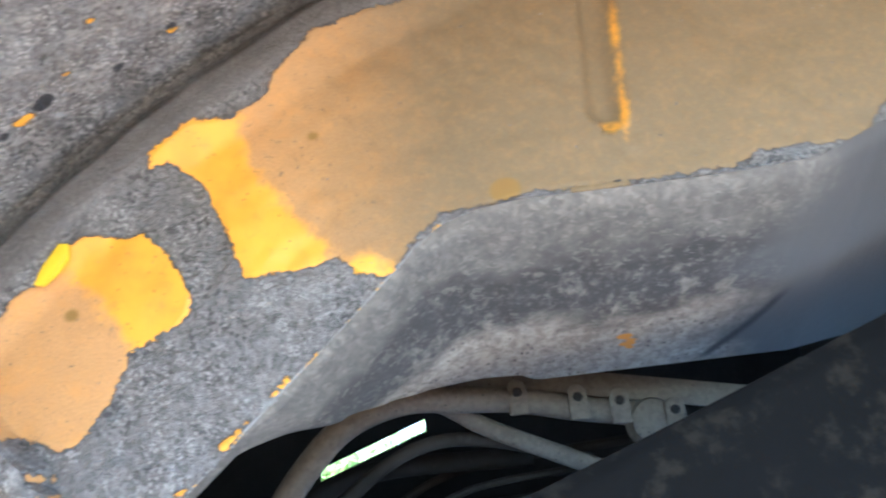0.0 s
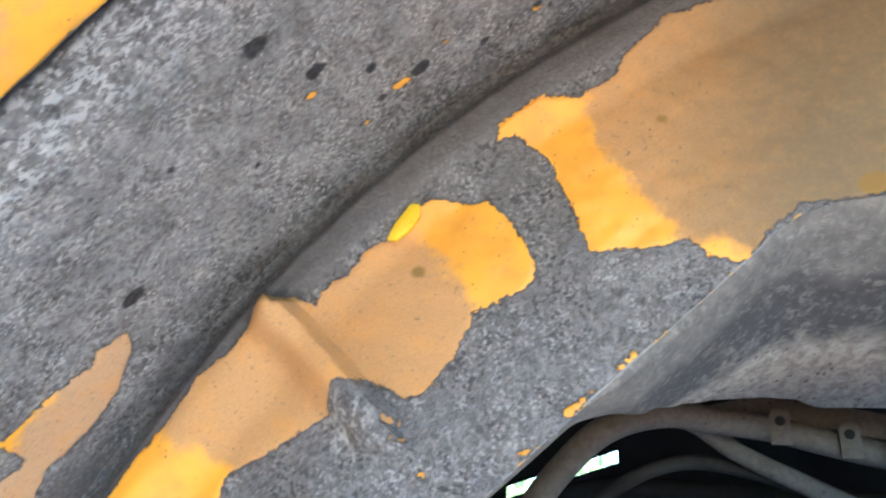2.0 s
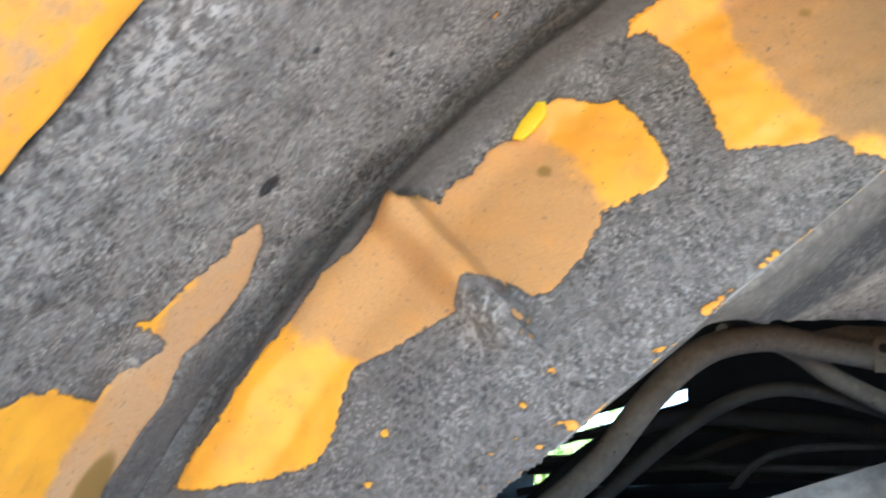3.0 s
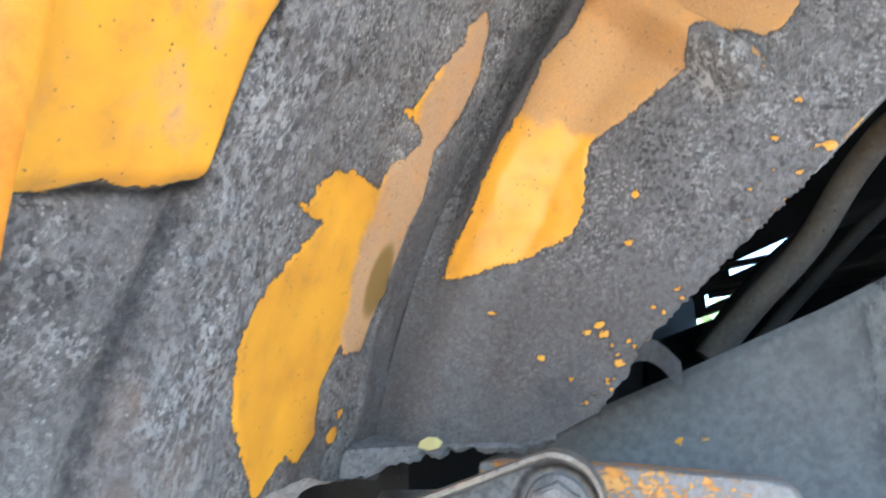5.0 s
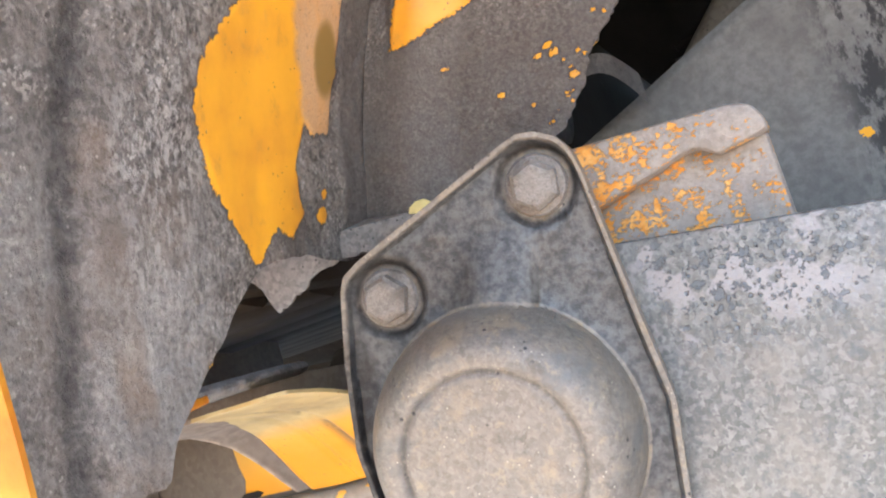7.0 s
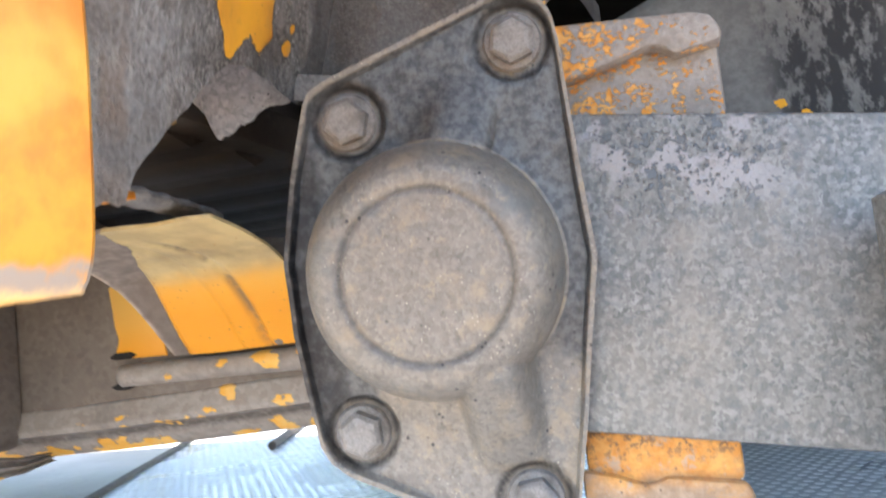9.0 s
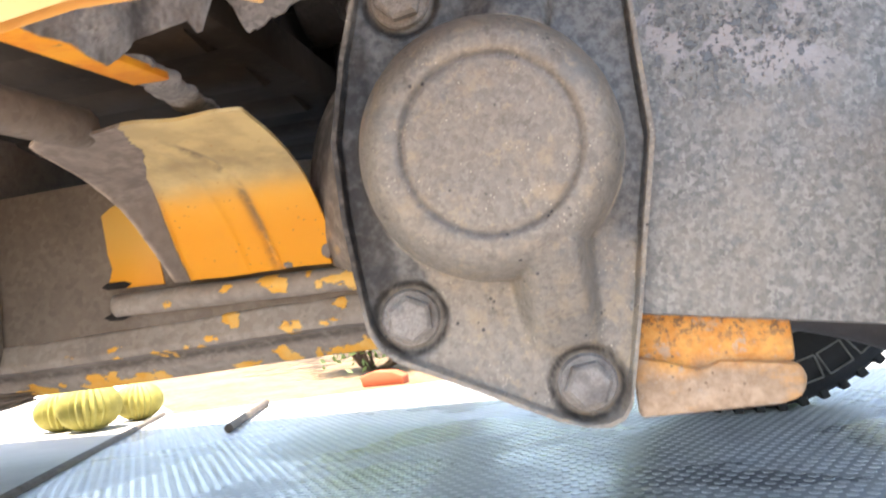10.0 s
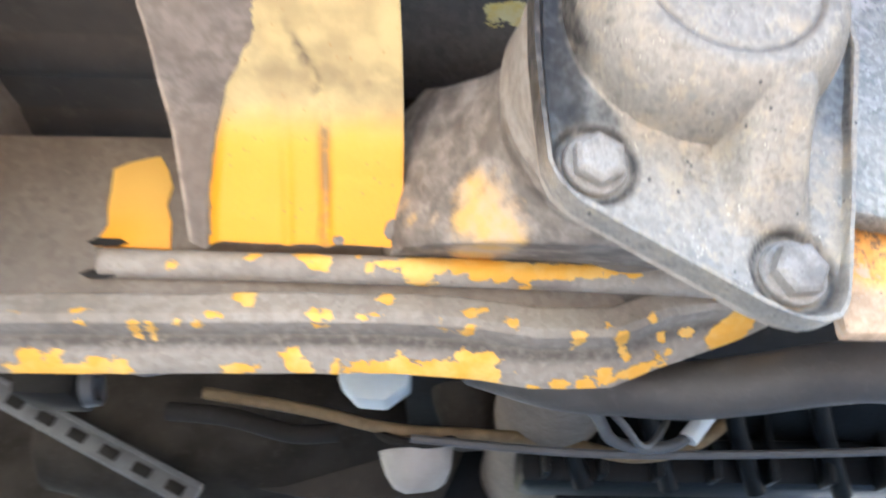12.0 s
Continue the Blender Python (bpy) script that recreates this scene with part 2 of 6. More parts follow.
mid, fine = k.noise(240, 9, 0.66), k.noise(1500, 3)
bare = k.mix(k.ramp(mid, 0.35, 0.65), (0.058, 0.061, 0.062), (0.135, 0.139, 0.139))
grit = k.math("ADD", k.math("MULTIPLY", k.cells(520, "Color", vec=k.bent(0.002, 300)), 0.55), k.math("MULTIPLY", mid, 0.6))
film = k.mix(k.ramp(grit, 0.2, 0.95), (0.18, 0.163, 0.14), (0.265, 0.243, 0.21))
film = k.mix(k.math("MULTIPLY", k.ramp(k.cells(900, "Color", vec=k.bent(0.001, 600)), 0.68, 0.73), 0.14), film, (0.38, 0.36, 0.32))
film = k.mix(k.ramp(k.noise(60, 6, 0.65), 0.5, 0.68, 0.0, 0.6), film, (0.34, 0.275, 0.19))
film = k.mix(k.ramp(k.noise(45, 5, 0.6), 0.54, 0.7, 0.0, 0.7), film, (0.15, 0.16, 0.16))
film = k.mix(k.ramp(k.noise(150, 6, 0.7), 0.55, 0.66, 0.0, 0.55), film, (0.36, 0.3, 0.21))
film = k.mix(k.ramp(k.noise(120, 6, 0.7, k.stretch(1, 1, 0.8)), 0.56, 0.68, 0.0, 0.6), film, (0.115, 0.105, 0.092))
film = k.mix(k.math("MULTIPLY", k.ramp(k.cells(420), 0.2, 0.1), k.ramp(k.noise(70, 3), 0.5, 0.6)), film, (0.46, 0.42, 0.35))
on = k.math("MULTIPLY_ADD", k.math("SUBTRACT", k.noise(110, 7, 0.68), 0.5), 0.75, k.attr("dusty"))
col = k.mix(k.ramp(on, 0.32, 0.66), bare, film)
col = k.mix(k.math("MULTIPLY", k.ramp(k.cells(240), 0.24, 0.12), k.ramp(k.noise(55, 4), 0.56, 0.62)), col, (0.05, 0.05, 0.052))
col = k.mix(k.math("MULTIPLY", k.attr("grime_shade"), k.ramp(k.noise(180, 5), 0.3, 0.6, 0.5, 0.95)), col, (0.014, 0.014, 0.015))
M_COVER = k.done(col, k.ramp(on, 0.3, 0.7, 0.36, 0.52), 0.35, k.math("ADD", mid, k.math("MULTIPLY", fine, 0.5)), 0.0006)
M_BOLT = steel("bolt_steel", (0.19, 0.175, 0.16), (0.34, 0.32, 0.295), (0.09, 0.08, 0.07), 0.5, 0.35, 400, 90)
k = Mat("galvanised_grey")
mid, big = k.noise(420, 7, 0.66), k.noise(34, 6, 0.62)
grit = k.math("ADD", k.math("MULTIPLY", k.cells(480, "Color", vec=k.bent(0.0022, 260)), 0.55), k.math("MULTIPLY", k.noise(330, 7, 0.7, k.stretch(1.3, 1, 0.55)), 0.6))
col = k.mix(k.ramp(grit, 0.2, 0.95), (0.11, 0.118, 0.114), (0.295, 0.298, 0.282))
col = k.mix(k.math("MULTIPLY", k.ramp(k.cells(600, "Color", vec=k.bent(0.001, 500)), 0.34, 0.29), 0.4), col, (0.1, 0.105, 0.105))
col = k.mix(k.ramp(k.noise(20, 5, 0.6, k.stretch(1.4, 1, 0.6)), 0.45, 0.68, 0.0, 0.45), col, (0.25, 0.225, 0.19))
col = k.mix(k.ramp(big, 0.44, 0.66, 0.0, 0.3), col, (0.3, 0.285, 0.255))
col = k.mix(k.ramp(k.noise(170, 6, 0.7), 0.5, 0.66, 0.0, 0.55), col, (0.115, 0.13, 0.138))
chip = k.math("MULTIPLY", k.math("MAXIMUM", k.ramp(k.noise(190, 4, 0.7), 0.56, 0.59), k.math("MULTIPLY", k.ramp(k.cells(290), 0.3, 0.22), k.ramp(k.noise(70, 3), 0.45, 0.5))), k.math("MULTIPLY", k.ramp(k.axis(2), 0.295, 0.322), k.math("MULTIPLY", k.ramp(k.axis(0), 0.19, 0.165), k.ramp(k.axis(0), 0.09, 0.11))))
col = k.mix(k.math("MULTIPLY", k.ramp(k.noise(55, 4), 0.5, 0.56), k.math("MULTIPLY", k.ramp(k.axis(2), 0.3, 0.32), k.ramp(k.axis(0), 0.19, 0.16))), col, (0.32, 0.31, 0.305))
col = k.mix(chip, col, (0.13, 0.145, 0.155))
col = k.mix(k.math("MULTIPLY", k.ramp(k.cells(300), 0.2, 0.1), k.ramp(k.noise(60, 3), 0.55, 0.62)), col, (0.15, 0.16, 0.17))
M_BEAM = k.done(col, k.ramp(mid, 0.3, 0.7, 0.4, 0.58), 0.3, k.math("SUBTRACT", mid, chip), 0.0006)
k = Mat("flaked_casting")
mid, blot = k.noise(330, 7, 0.68), k.noise(60, 5, 0.6)
grey = k.mix(k.ramp(mid, 0.3, 0.7), (0.25, 0.228, 0.205), (0.36, 0.33, 0.295))
grey = k.mix(k.ramp(blot, 0.48, 0.68, 0.0, 0.6), grey, (0.19, 0.178, 0.165))
grey = k.mix(k.ramp(k.noise(85, 4), 0.55, 0.7, 0.0, 0.5), grey, (0.5, 0.36, 0.25))
cover_ = k.math("ADD", k.math("MULTIPLY", k.noise(85, 4, 0.55), 0.55), k.math("MULTIPLY", k.noise(480, 5, 0.72, k.stretch(0.7, 1, 1.2)), 0.45))
more = k.math("ADD", k.ramp(k.axis(0), 0.15, 0.085, -0.02, 0.045), k.ramp(k.axis(2), 0.372, 0.35, -0.005, 0.025))
on = k.ramp(k.math("ADD", cover_, more), 0.535, 0.55)
col = k.mix(on, grey, k.mix(k.ramp(k.noise(120, 5, 0.65), 0.4, 0.65), (0.72, 0.3, 0.045), (0.76, 0.42, 0.13)))
M_EAR = k.done(col, 0.75, 0.0, k.math("ADD", mid, k.math("MULTIPLY", on, 0.9)), 0.0012)
k = Mat("orange_casting")
mid, blot = k.noise(160, 7, 0.66), k.noise(38, 6, 0.64, k.stretch(0.6, 1, 1.2))
up = k.math("MULTIPLY_ADD", k.math("SUBTRACT", k.noise(45, 5), 0.5), 0.03, k.axis(2))
orange = k.mix(k.ramp(mid, 0.35, 0.65), (0.6, 0.25, 0.05), (0.7, 0.36, 0.1))
orange = k.mix(k.ramp(blot, 0.52, 0.66, 0.0, 0.85), orange, (0.36, 0.26, 0.18))
grey = k.mix(k.ramp(mid, 0.35, 0.65), (0.33, 0.225, 0.14), (0.47, 0.34, 0.23))
grey = k.mix(k.ramp(blot, 0.53, 0.62, 0.0, 0.8), grey, (0.58, 0.3, 0.1))
col = k.mix(k.ramp(up, 0.187, 0.2), grey, orange)
col = k.mix(k.math("MULTIPLY", k.ramp(k.cells(300), 0.25, 0.12), k.ramp(k.noise(60, 3), 0.5, 0.6)), col, (0.2, 0.13, 0.08))
col = k.mix(k.math("MULTIPLY", k.ramp(k.noise(230, 6, 0.72), 0.5, 0.58), k.ramp(k.math("MULTIPLY_ADD", k.math("SUBTRACT", k.noise(60, 4), 0.5), 0.016, k.axis(2)), 0.196, 0.212, 0.15, 0.9)), col, (0.17, 0.11, 0.07))
col = k.mix(k.ramp(k.noise(90, 6, 0.7), 0.56, 0.66, 0.0, 0.7), col, (0.42, 0.36, 0.3))
M_RUST = k.done(col, 0.75, 0.0, mid, 0.001)
k = Mat("grey_sheet")
mid = k.noise(200, 6, 0.65)
col = k.mix(k.ramp(mid, 0.3, 0.7), (0.14, 0.138, 0.127), (0.2, 0.196, 0.182))
col = k.mix(k.ramp(k.noise(12, 5), 0.45, 0.7, 0.0, 0.6), col, (0.1, 0.098, 0.094))
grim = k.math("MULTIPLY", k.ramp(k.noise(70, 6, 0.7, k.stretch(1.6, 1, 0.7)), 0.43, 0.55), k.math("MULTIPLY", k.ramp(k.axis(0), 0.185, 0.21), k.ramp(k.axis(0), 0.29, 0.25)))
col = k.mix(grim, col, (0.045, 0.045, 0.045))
# shade painted in: towards the rear the sheet goes nearly black
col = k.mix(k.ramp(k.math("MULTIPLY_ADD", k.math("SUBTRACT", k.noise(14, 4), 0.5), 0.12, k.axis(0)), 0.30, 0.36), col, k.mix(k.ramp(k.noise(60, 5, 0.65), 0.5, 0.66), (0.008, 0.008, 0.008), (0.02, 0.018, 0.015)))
spot = k.ramp(k.math("MULTIPLY_ADD", k.math("SUBTRACT", k.noise(160, 4, 0.7), 0.5), 0.01, k.attr("paint")), 0.0, 0.0006)
col = k.mix(spot, col, (0.75, 0.36, 0.04))
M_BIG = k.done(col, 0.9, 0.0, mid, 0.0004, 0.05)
M_SILL = steel("dusty_sill", (0.14, 0.114, 0.089), (0.205, 0.173, 0.138), (0.095, 0.076, 0.058), 0.8, 0, 60, 12, 0.0004, dots=0.2)
M_ROD = steel("flaked_rod", (0.25, 0.215, 0.18), (0.34, 0.3, 0.25), (0.17, 0.145, 0.12), 0.75, 0, 60, 22, 0.0006, (0.74, 0.38, 0.05), 0.5, "paint", 0.35)
M_PIPE = plain("brown_pipe", (0.24, 0.17, 0.09), 0.7, 0.4, 40)
M_SILLP = steel("flaked_sill", (0.235, 0.2, 0.165), (0.34, 0.3, 0.25), (0.15, 0.125, 0.1), 0.78, 0, 60, 18, 0.0006, (0.74, 0.37, 0.05), 0.5, "paint", 0.35)
M_YEL = steel("yellow_paint", (0.8, 0.4, 0.035), (0.83, 0.46, 0.06), (0.72, 0.34, 0.03), 0.45, 0, 60, 14, 0.0003)
M_HOSE = steel("dusty_hose", (0.125, 0.103, 0.08), (0.185, 0.155, 0.12), (0.08, 0.067, 0.052), 0.85, 0, 70, 26)
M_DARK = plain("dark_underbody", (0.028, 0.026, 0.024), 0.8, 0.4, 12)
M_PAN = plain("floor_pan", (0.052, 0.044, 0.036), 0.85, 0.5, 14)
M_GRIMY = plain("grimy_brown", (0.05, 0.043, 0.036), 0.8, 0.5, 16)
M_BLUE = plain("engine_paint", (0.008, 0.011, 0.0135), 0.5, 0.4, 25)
for m_ in (M_BLUE, M_DARK, M_GRIMY):
    m_.node_tree.nodes["Principled BSDF"].inputs["Specular IOR Level"].default_value = 0.15
M_PALE = plain("pale_plastic", (0.62, 0.68, 0.68), 0.5, 0.1, 20)
M_WIRE = plain("grey_cable", (0.11, 0.115, 0.12), 0.5, 0.3, 40)
M_RUBBER = plain("tyre_rubber", (0.018, 0.018, 0.019), 0.75, 0.3, 60)
M_LETTER = plain("letter_outline", (0.17, 0.168, 0.16), 0.8, 0.4, 50)
M_RIM = plain("wheel_steel", (0.16, 0.15, 0.13), 0.6, 0.35, 30)
M_BARK = plain("bark", (0.2, 0.12, 0.08), 0.9, 0.5, 14, 0, 0.02)


def foliage(name, a, b_):
    k_ = Mat(name)
    tint = k_.mix(k_.ramp(k_.noise(6, 3), 0.3, 0.7), a, b_)
    k_.done(tint, 0.55)
    thin = k_.n.new("ShaderNodeBsdfTranslucent")
    k_.put(thin, "Color", tint)
    both = k_.n.new("ShaderNodeMixShader")
    both.inputs[0].default_value = 0.6
    k_.l.new(k_.b.outputs[0], both.inputs[1])
    k_.l.new(thin.outputs[0], both.inputs[2])
    k_.l.new(both.outputs[0], k_.n["Material Output"].inputs[0])
    return k_.m


M_LEAF = foliage("leaf", (0.27, 0.38, 0.13), (0.37, 0.47, 0.2))
M_LEAF2 = foliage("dull_leaf", (0.25, 0.29, 0.12), (0.34, 0.37, 0.17))
M_STRAW = plain("dry_stalks", (0.3, 0.16, 0.05), 0.8, 0.4, 8)
M_CACTUS = plain("cactus_skin", (0.38, 0.34, 0.09), 0.7, 0.3, 25)
M_TRUCK = plain("truck_white", (0.75, 0.76, 0.77), 0.35, 0.05, 3)
M_WOOD = plain("grey_stick", (0.16, 0.13, 0.11), 0.8, 0.4, 40)
M_CONC = plain("pale_concrete", (0.5, 0.475, 0.44), 0.85, 0.15, 4, 0, 0.003)
M_DIRT = plain("tan_dirt", (0.2, 0.125, 0.07), 0.95, 0.3, 5, 0, 0.01)
k = Mat("dry_litter")
bits = k.math("ADD", k.math("MULTIPLY", k.cells(28, "Color", vec=k.bent(0.03, 20)), 0.55), k.math("MULTIPLY", k.noise(60, 6, 0.7), 0.5))
col = k.mix(k.ramp(bits, 0.25, 0.85), (0.135, 0.08, 0.042), (0.245, 0.16, 0.088))
col = k.mix(k.ramp(k.noise(2.2, 4), 0.45, 0.65, 0.0, 0.6), col, (0.27, 0.18, 0.1))
M_LITTER = k.done(col, 0.95, 0.0, bits, 0.01)
M_RED = plain("red_clay", (0.55, 0.12, 0.05), 0.8, 0.2, 20)
k = Mat("mat_plastic")
wet = k.ramp(k.noise(2.6, 5, 0.6, None, 0.6), 0.4, 0.62)
M_MAT = k.done(k.mix(wet, (0.52, 0.535, 0.55), (0.33, 0.345, 0.365)), k.ramp(wet, 0, 1, 0.42, 0.2), 0.0, k.noise(200, 3), 0.0003, 0.8)
# paler copy of the mat plastic: light on the stud tops is in the colour
k = Mat("mat_studs")
wet = k.ramp(k.noise(2.6, 5, 0.6, None, 0.6), 0.4, 0.62)
col = k.mix(wet, (0.8, 0.81, 0.825), (0.6, 0.62, 0.645))
col = k.mix(k.ramp(k.noise(11, 5, 0.65), 0.5, 0.68, 0.0, 0.45), col, (0.3, 0.29, 0.28))
M_STUD = k.done(col, k.ramp(wet, 0, 1, 0.38, 0.2), 0.0, k.noise(300, 3), 0.0002, 0.8)

k = Mat("fender_paint")
wear, blot = k.noise(160, 6, 0.68), k.noise(30, 6, 0.66)
up = k.math("MULTIPLY_ADD", k.math("SUBTRACT", k.noise(110, 5, 0.6), 0.5), 0.008, k.axis(2))
col = k.mix(k.ramp(blot, 0.38, 0.62), (0.76, 0.335, 0.022), (0.62, 0.2, 0.014))
col = k.mix(k.ramp(k.noise(16, 4, 0.6), 0.5, 0.66, 0.0, 0.8), col, (0.8, 0.44, 0.06))
# lowest strip paler: the glare of direct sun is painted in
col = k.mix(k.ramp(up, 0.291, 0.288), col, (0.84, 0.56, 0.22))
col = k.mix(k.math("MULTIPLY", k.math("MULTIPLY", k.ramp(up, 0.287, 0.29), k.ramp(up, 0.295, 0.292)), k.ramp(k.noise(90, 5, 0.65), 0.35, 0.5)), col, (0.36, 0.3, 0.24))
col = k.mix(k.ramp(k.noise(95, 5, 0.6), 0.66, 0.7, 0.0, 0.8), col, (0.25, 0.15, 0.08))
M_FENDER = k.done(col, 0.5, 0.0, wear, 0.0003)


# ---- building helpers ----
def finish(name, me, mat, parent=None, label="", smooth=True):
    if smooth:
        me.shade_smooth()
    else:
        me.shade_flat()
    if mat:
        me.materials.append(mat)
    ob = new(name, me)
    if parent is not None:
        ob.parent = parent
    if label:
        ob["label"] = label
    return ob


def part(name, bm, mat, parent=None, label="", smooth=True):
    """Links a bmesh as one mesh object under a thing or a part."""
    bmesh.ops.recalc_face_normals(bm, faces=bm.faces)
    me = bpy.data.meshes.new(name)
    bm.to_mesh(me)
    bm.free()
    ob = finish(name, me, mat, parent, label, smooth)
    if smooth:
        me.set_sharp_from_angle(angle=radians(38))
    return ob


def sheet(name, P, mat, parent=None, label="", attrs=None, back=None):
    """A grid of points P[i, j] as a smooth sheet, with point attributes; back: the offset of a second skin."""
    n, m = P.shape[:2]
    idx = np.arange(n * m).reshape(n, m)
    f = np.stack([idx[:-1, :-1], idx[1:, :-1], idx[1:, 1:], idx[:-1, 1:]], -1).reshape(-1, 4)
    v = P.reshape(-1, 3)
    if back is not None:
        rim = np.concatenate([idx[0], idx[1:, -1], idx[-1, -2::-1], idx[-2:0:-1, 0]])
        k0 = n * m
        v = np.concatenate([v, v + np.array(back)])
        nxt = np.roll(rim, -1)
        f = np.concatenate([f, f[:, ::-1] + k0, np.stack([rim, nxt, nxt + k0, rim + k0], -1)])
    me = bpy.data.meshes.new(name)
    me.from_pydata(v.tolist(), [], f.tolist())
    for key, val in (attrs or {}).items():
        val = val.reshape(-1)
        if back is not None:
            val = np.concatenate([val, val])
        me.attributes.new(key, "FLOAT", "POINT").data.foreach_set("value", val.astype(np.float32))
    me.update()
    ob = finish(name, me, mat, parent, label)
    me.set_sharp_from_angle(angle=radians(40))
    return ob


def box_bm(x0, x1, y0, y1, z0, z1, bevel=0.002, bm=None, m=None):
    own = bmesh.new()
    bmesh.ops.create_cube(own, size=1)
    for v in own.verts:
        v.co = Vector(((x0 + x1) / 2 + v.co.x * (x1 - x0), (y0 + y1) / 2 + v.co.y * (y1 - y0), (z0 + z1) / 2 + v.co.z * (z1 - z0)))
    if bevel:
        bmesh.ops.bevel(own, geom=own.edges, offset=bevel, segments=2, affect="EDGES", profile=0.5)
    if m is not None:
        own.transform(m)
    return join_bm(bm, own)


def join_bm(bm, own):
    if bm is None:
        return own
    me = bpy.data.meshes.new("tmp")
    own.to_mesh(me)
    own.free()
    bm.from_mesh(me)
    bpy.data.meshes.remove(me)
    return bm


def lathe_bm(profile, steps=48, m=None, bm=None):
    """Turns a profile of (radius, height) round the local z axis."""
    own = bmesh.new()
    rings = []
    for r, h in profile:
        if r < 1e-6:
            rings.append([own.verts.new((0, 0, h))])
        else:
            rings.append([own.verts.new((r * math.cos(2 * math.pi * i / steps), r * math.sin(2 * math.pi * i / steps), h)) for i in range(steps)])
    for a, b in zip(rings, rings[1:]):
        for i in range(steps):
            j = (i + 1) % steps
            q = [a[i % len(a)], a[j % len(a)], b[j % len(b)], b[i % len(b)]]
            q = [x for n_, x in enumerate(q) if x not in q[:n_]]
            if len(q) > 2:
                own.faces.new(q)
    if m is not None:
        own.transform(m)
    return join_bm(bm, own)


def tube_bm(points, radius, sides=12, smooth=6, bm=None, taper=None):
    """A round bar along a soft line through the points."""
    pts = [Vector(p) for p in points]
    line = []
    ext = [pts[0] * 2 - pts[1]] + pts + [pts[-1] * 2 - pts[-2]]
    for i in range(1, len(ext) - 2):
        a, b, c, d = ext[i - 1:i + 3]
        for s in range(smooth):
            u = s / smooth
            line.append(0.5 * ((2 * b) + (c - a) * u + (2 * a - 5 * b + 4 * c - d) * u * u + (3 * b - a - 3 * c + d) * u ** 3))
    line.append(pts[-1])
    own = bmesh.new()
    rings, up = [], Vector((0.123, 0.2, 1)).normalized()
    for i, p in enumerate(line):
        w = (line[min(i + 1, len(line) - 1)] - line[max(i - 1, 0)]).normalized()
        s = w.cross(up)
        if s.length < 1e-3:
            s = w.cross(Vector((1, 0, 0)))
        s.normalize()
        n_ = s.cross(w)
        u = i / (len(line) - 1)
        r = radius if taper is None else radius + (taper - radius) * u
        rings.append([own.verts.new(p + r * (math.cos(a) * s + math.sin(a) * n_)) for a in (2 * math.pi * q / sides for q in range(sides))])
    for a, b in zip(rings, rings[1:]):
        for q in range(sides):
            own.faces.new((a[q], a[(q + 1) % sides], b[(q + 1) % sides], b[q]))
    own.faces.new(rings[0][::-1])
    own.faces.new(rings[-1])
    return join_bm(bm, own)


def slab_bm(outline, y0, y1, bevel=0.0015, bm=None, m=None):
    """A plate with the outline (x, z), from y0 to y1 deep."""
    own = bmesh.new()
    a = [own.verts.new((x, y0, z)) for x, z in outline]
    b = [own.verts.new((x, y1, z)) for x, z in outline]
    own.faces.new(a)
    own.faces.new(b[::-1])
    for i in range(len(a)):
        j = (i + 1) % len(a)
        own.faces.new((a[j], a[i], b[i], b[j]))
    bmesh.ops.recalc_face_normals(own, faces=own.faces)
    if bevel:
        bmesh.ops.bevel(own, geom=own.edges, offset=bevel, segments=2, affect="EDGES", profile=0.5)
    if m is not None:
        own.transform(m)
    return join_bm(bm, own)


def smooth01(v, a, b):
    u = np.clip((v - a) / (b - a), 0, 1)
    return u * u * (3 - 2 * u)


def inside_by(poly, X, Y):
    """The distance from each place to the outline: positive inside."""
    p = np.array(poly, float)
    d = np.full(X.shape, 9.0)
    ins = np.zeros(X.shape, bool)
    for (x0, y0), (x1, y1) in zip(p, np.roll(p, -1, 0)):
        ex, ey = x1 - x0, y1 - y0
        u = np.clip(((X - x0) * ex + (Y - y0) * ey) / (ex * ex + ey * ey + 1e-12), 0, 1)
        d = np.minimum(d, np.hypot(X - x0 - u * ex, Y - y0 - u * ey))
        cross = ((y0 > Y) != (y1 > Y)) & (X < (x1 - x0) * (Y - y0) / (y1 - y0 + 1e-12) + x0)
        ins ^= cross
    return np.where(ins, d, -d)


def spots(seeds, X, Y):
    d = np.full(X.shape, -0.05)
    for x, y, r in seeds:
        d = np.maximum(d, r - np.hypot(X - x, (Y - y) * 1.2))
    return d


def soft_noise(X, Y, scale, seed):
    """Smooth value noise on a grid of places, from -1 to 1."""
    rng = np.random.RandomState(seed)
    g = rng.uniform(-1, 1, (64, 64))
    u, v = X * scale, Y * scale
    i, j = np.floor(u).astype(int), np.floor(v).astype(int)
    fu, fv = smooth01(u - i, 0, 1), smooth01(v - j, 0, 1)
    at = lambda a, b: g[a % 64, b % 64]
    return (at(i, j) * (1 - fu) + at(i + 1, j) * fu) * (1 - fv) + (at(i, j + 1) * (1 - fu) + at(i + 1, j + 1) * fu) * fv


# ---- the car ----
car = new("car")
tagged(car, "old yellow car with peeling grey undercoat, one rear wheel off", "car")
CX, CZ, R = 0.576, 0.247, 0.6425          # the axis of the round wheel arch runs along y

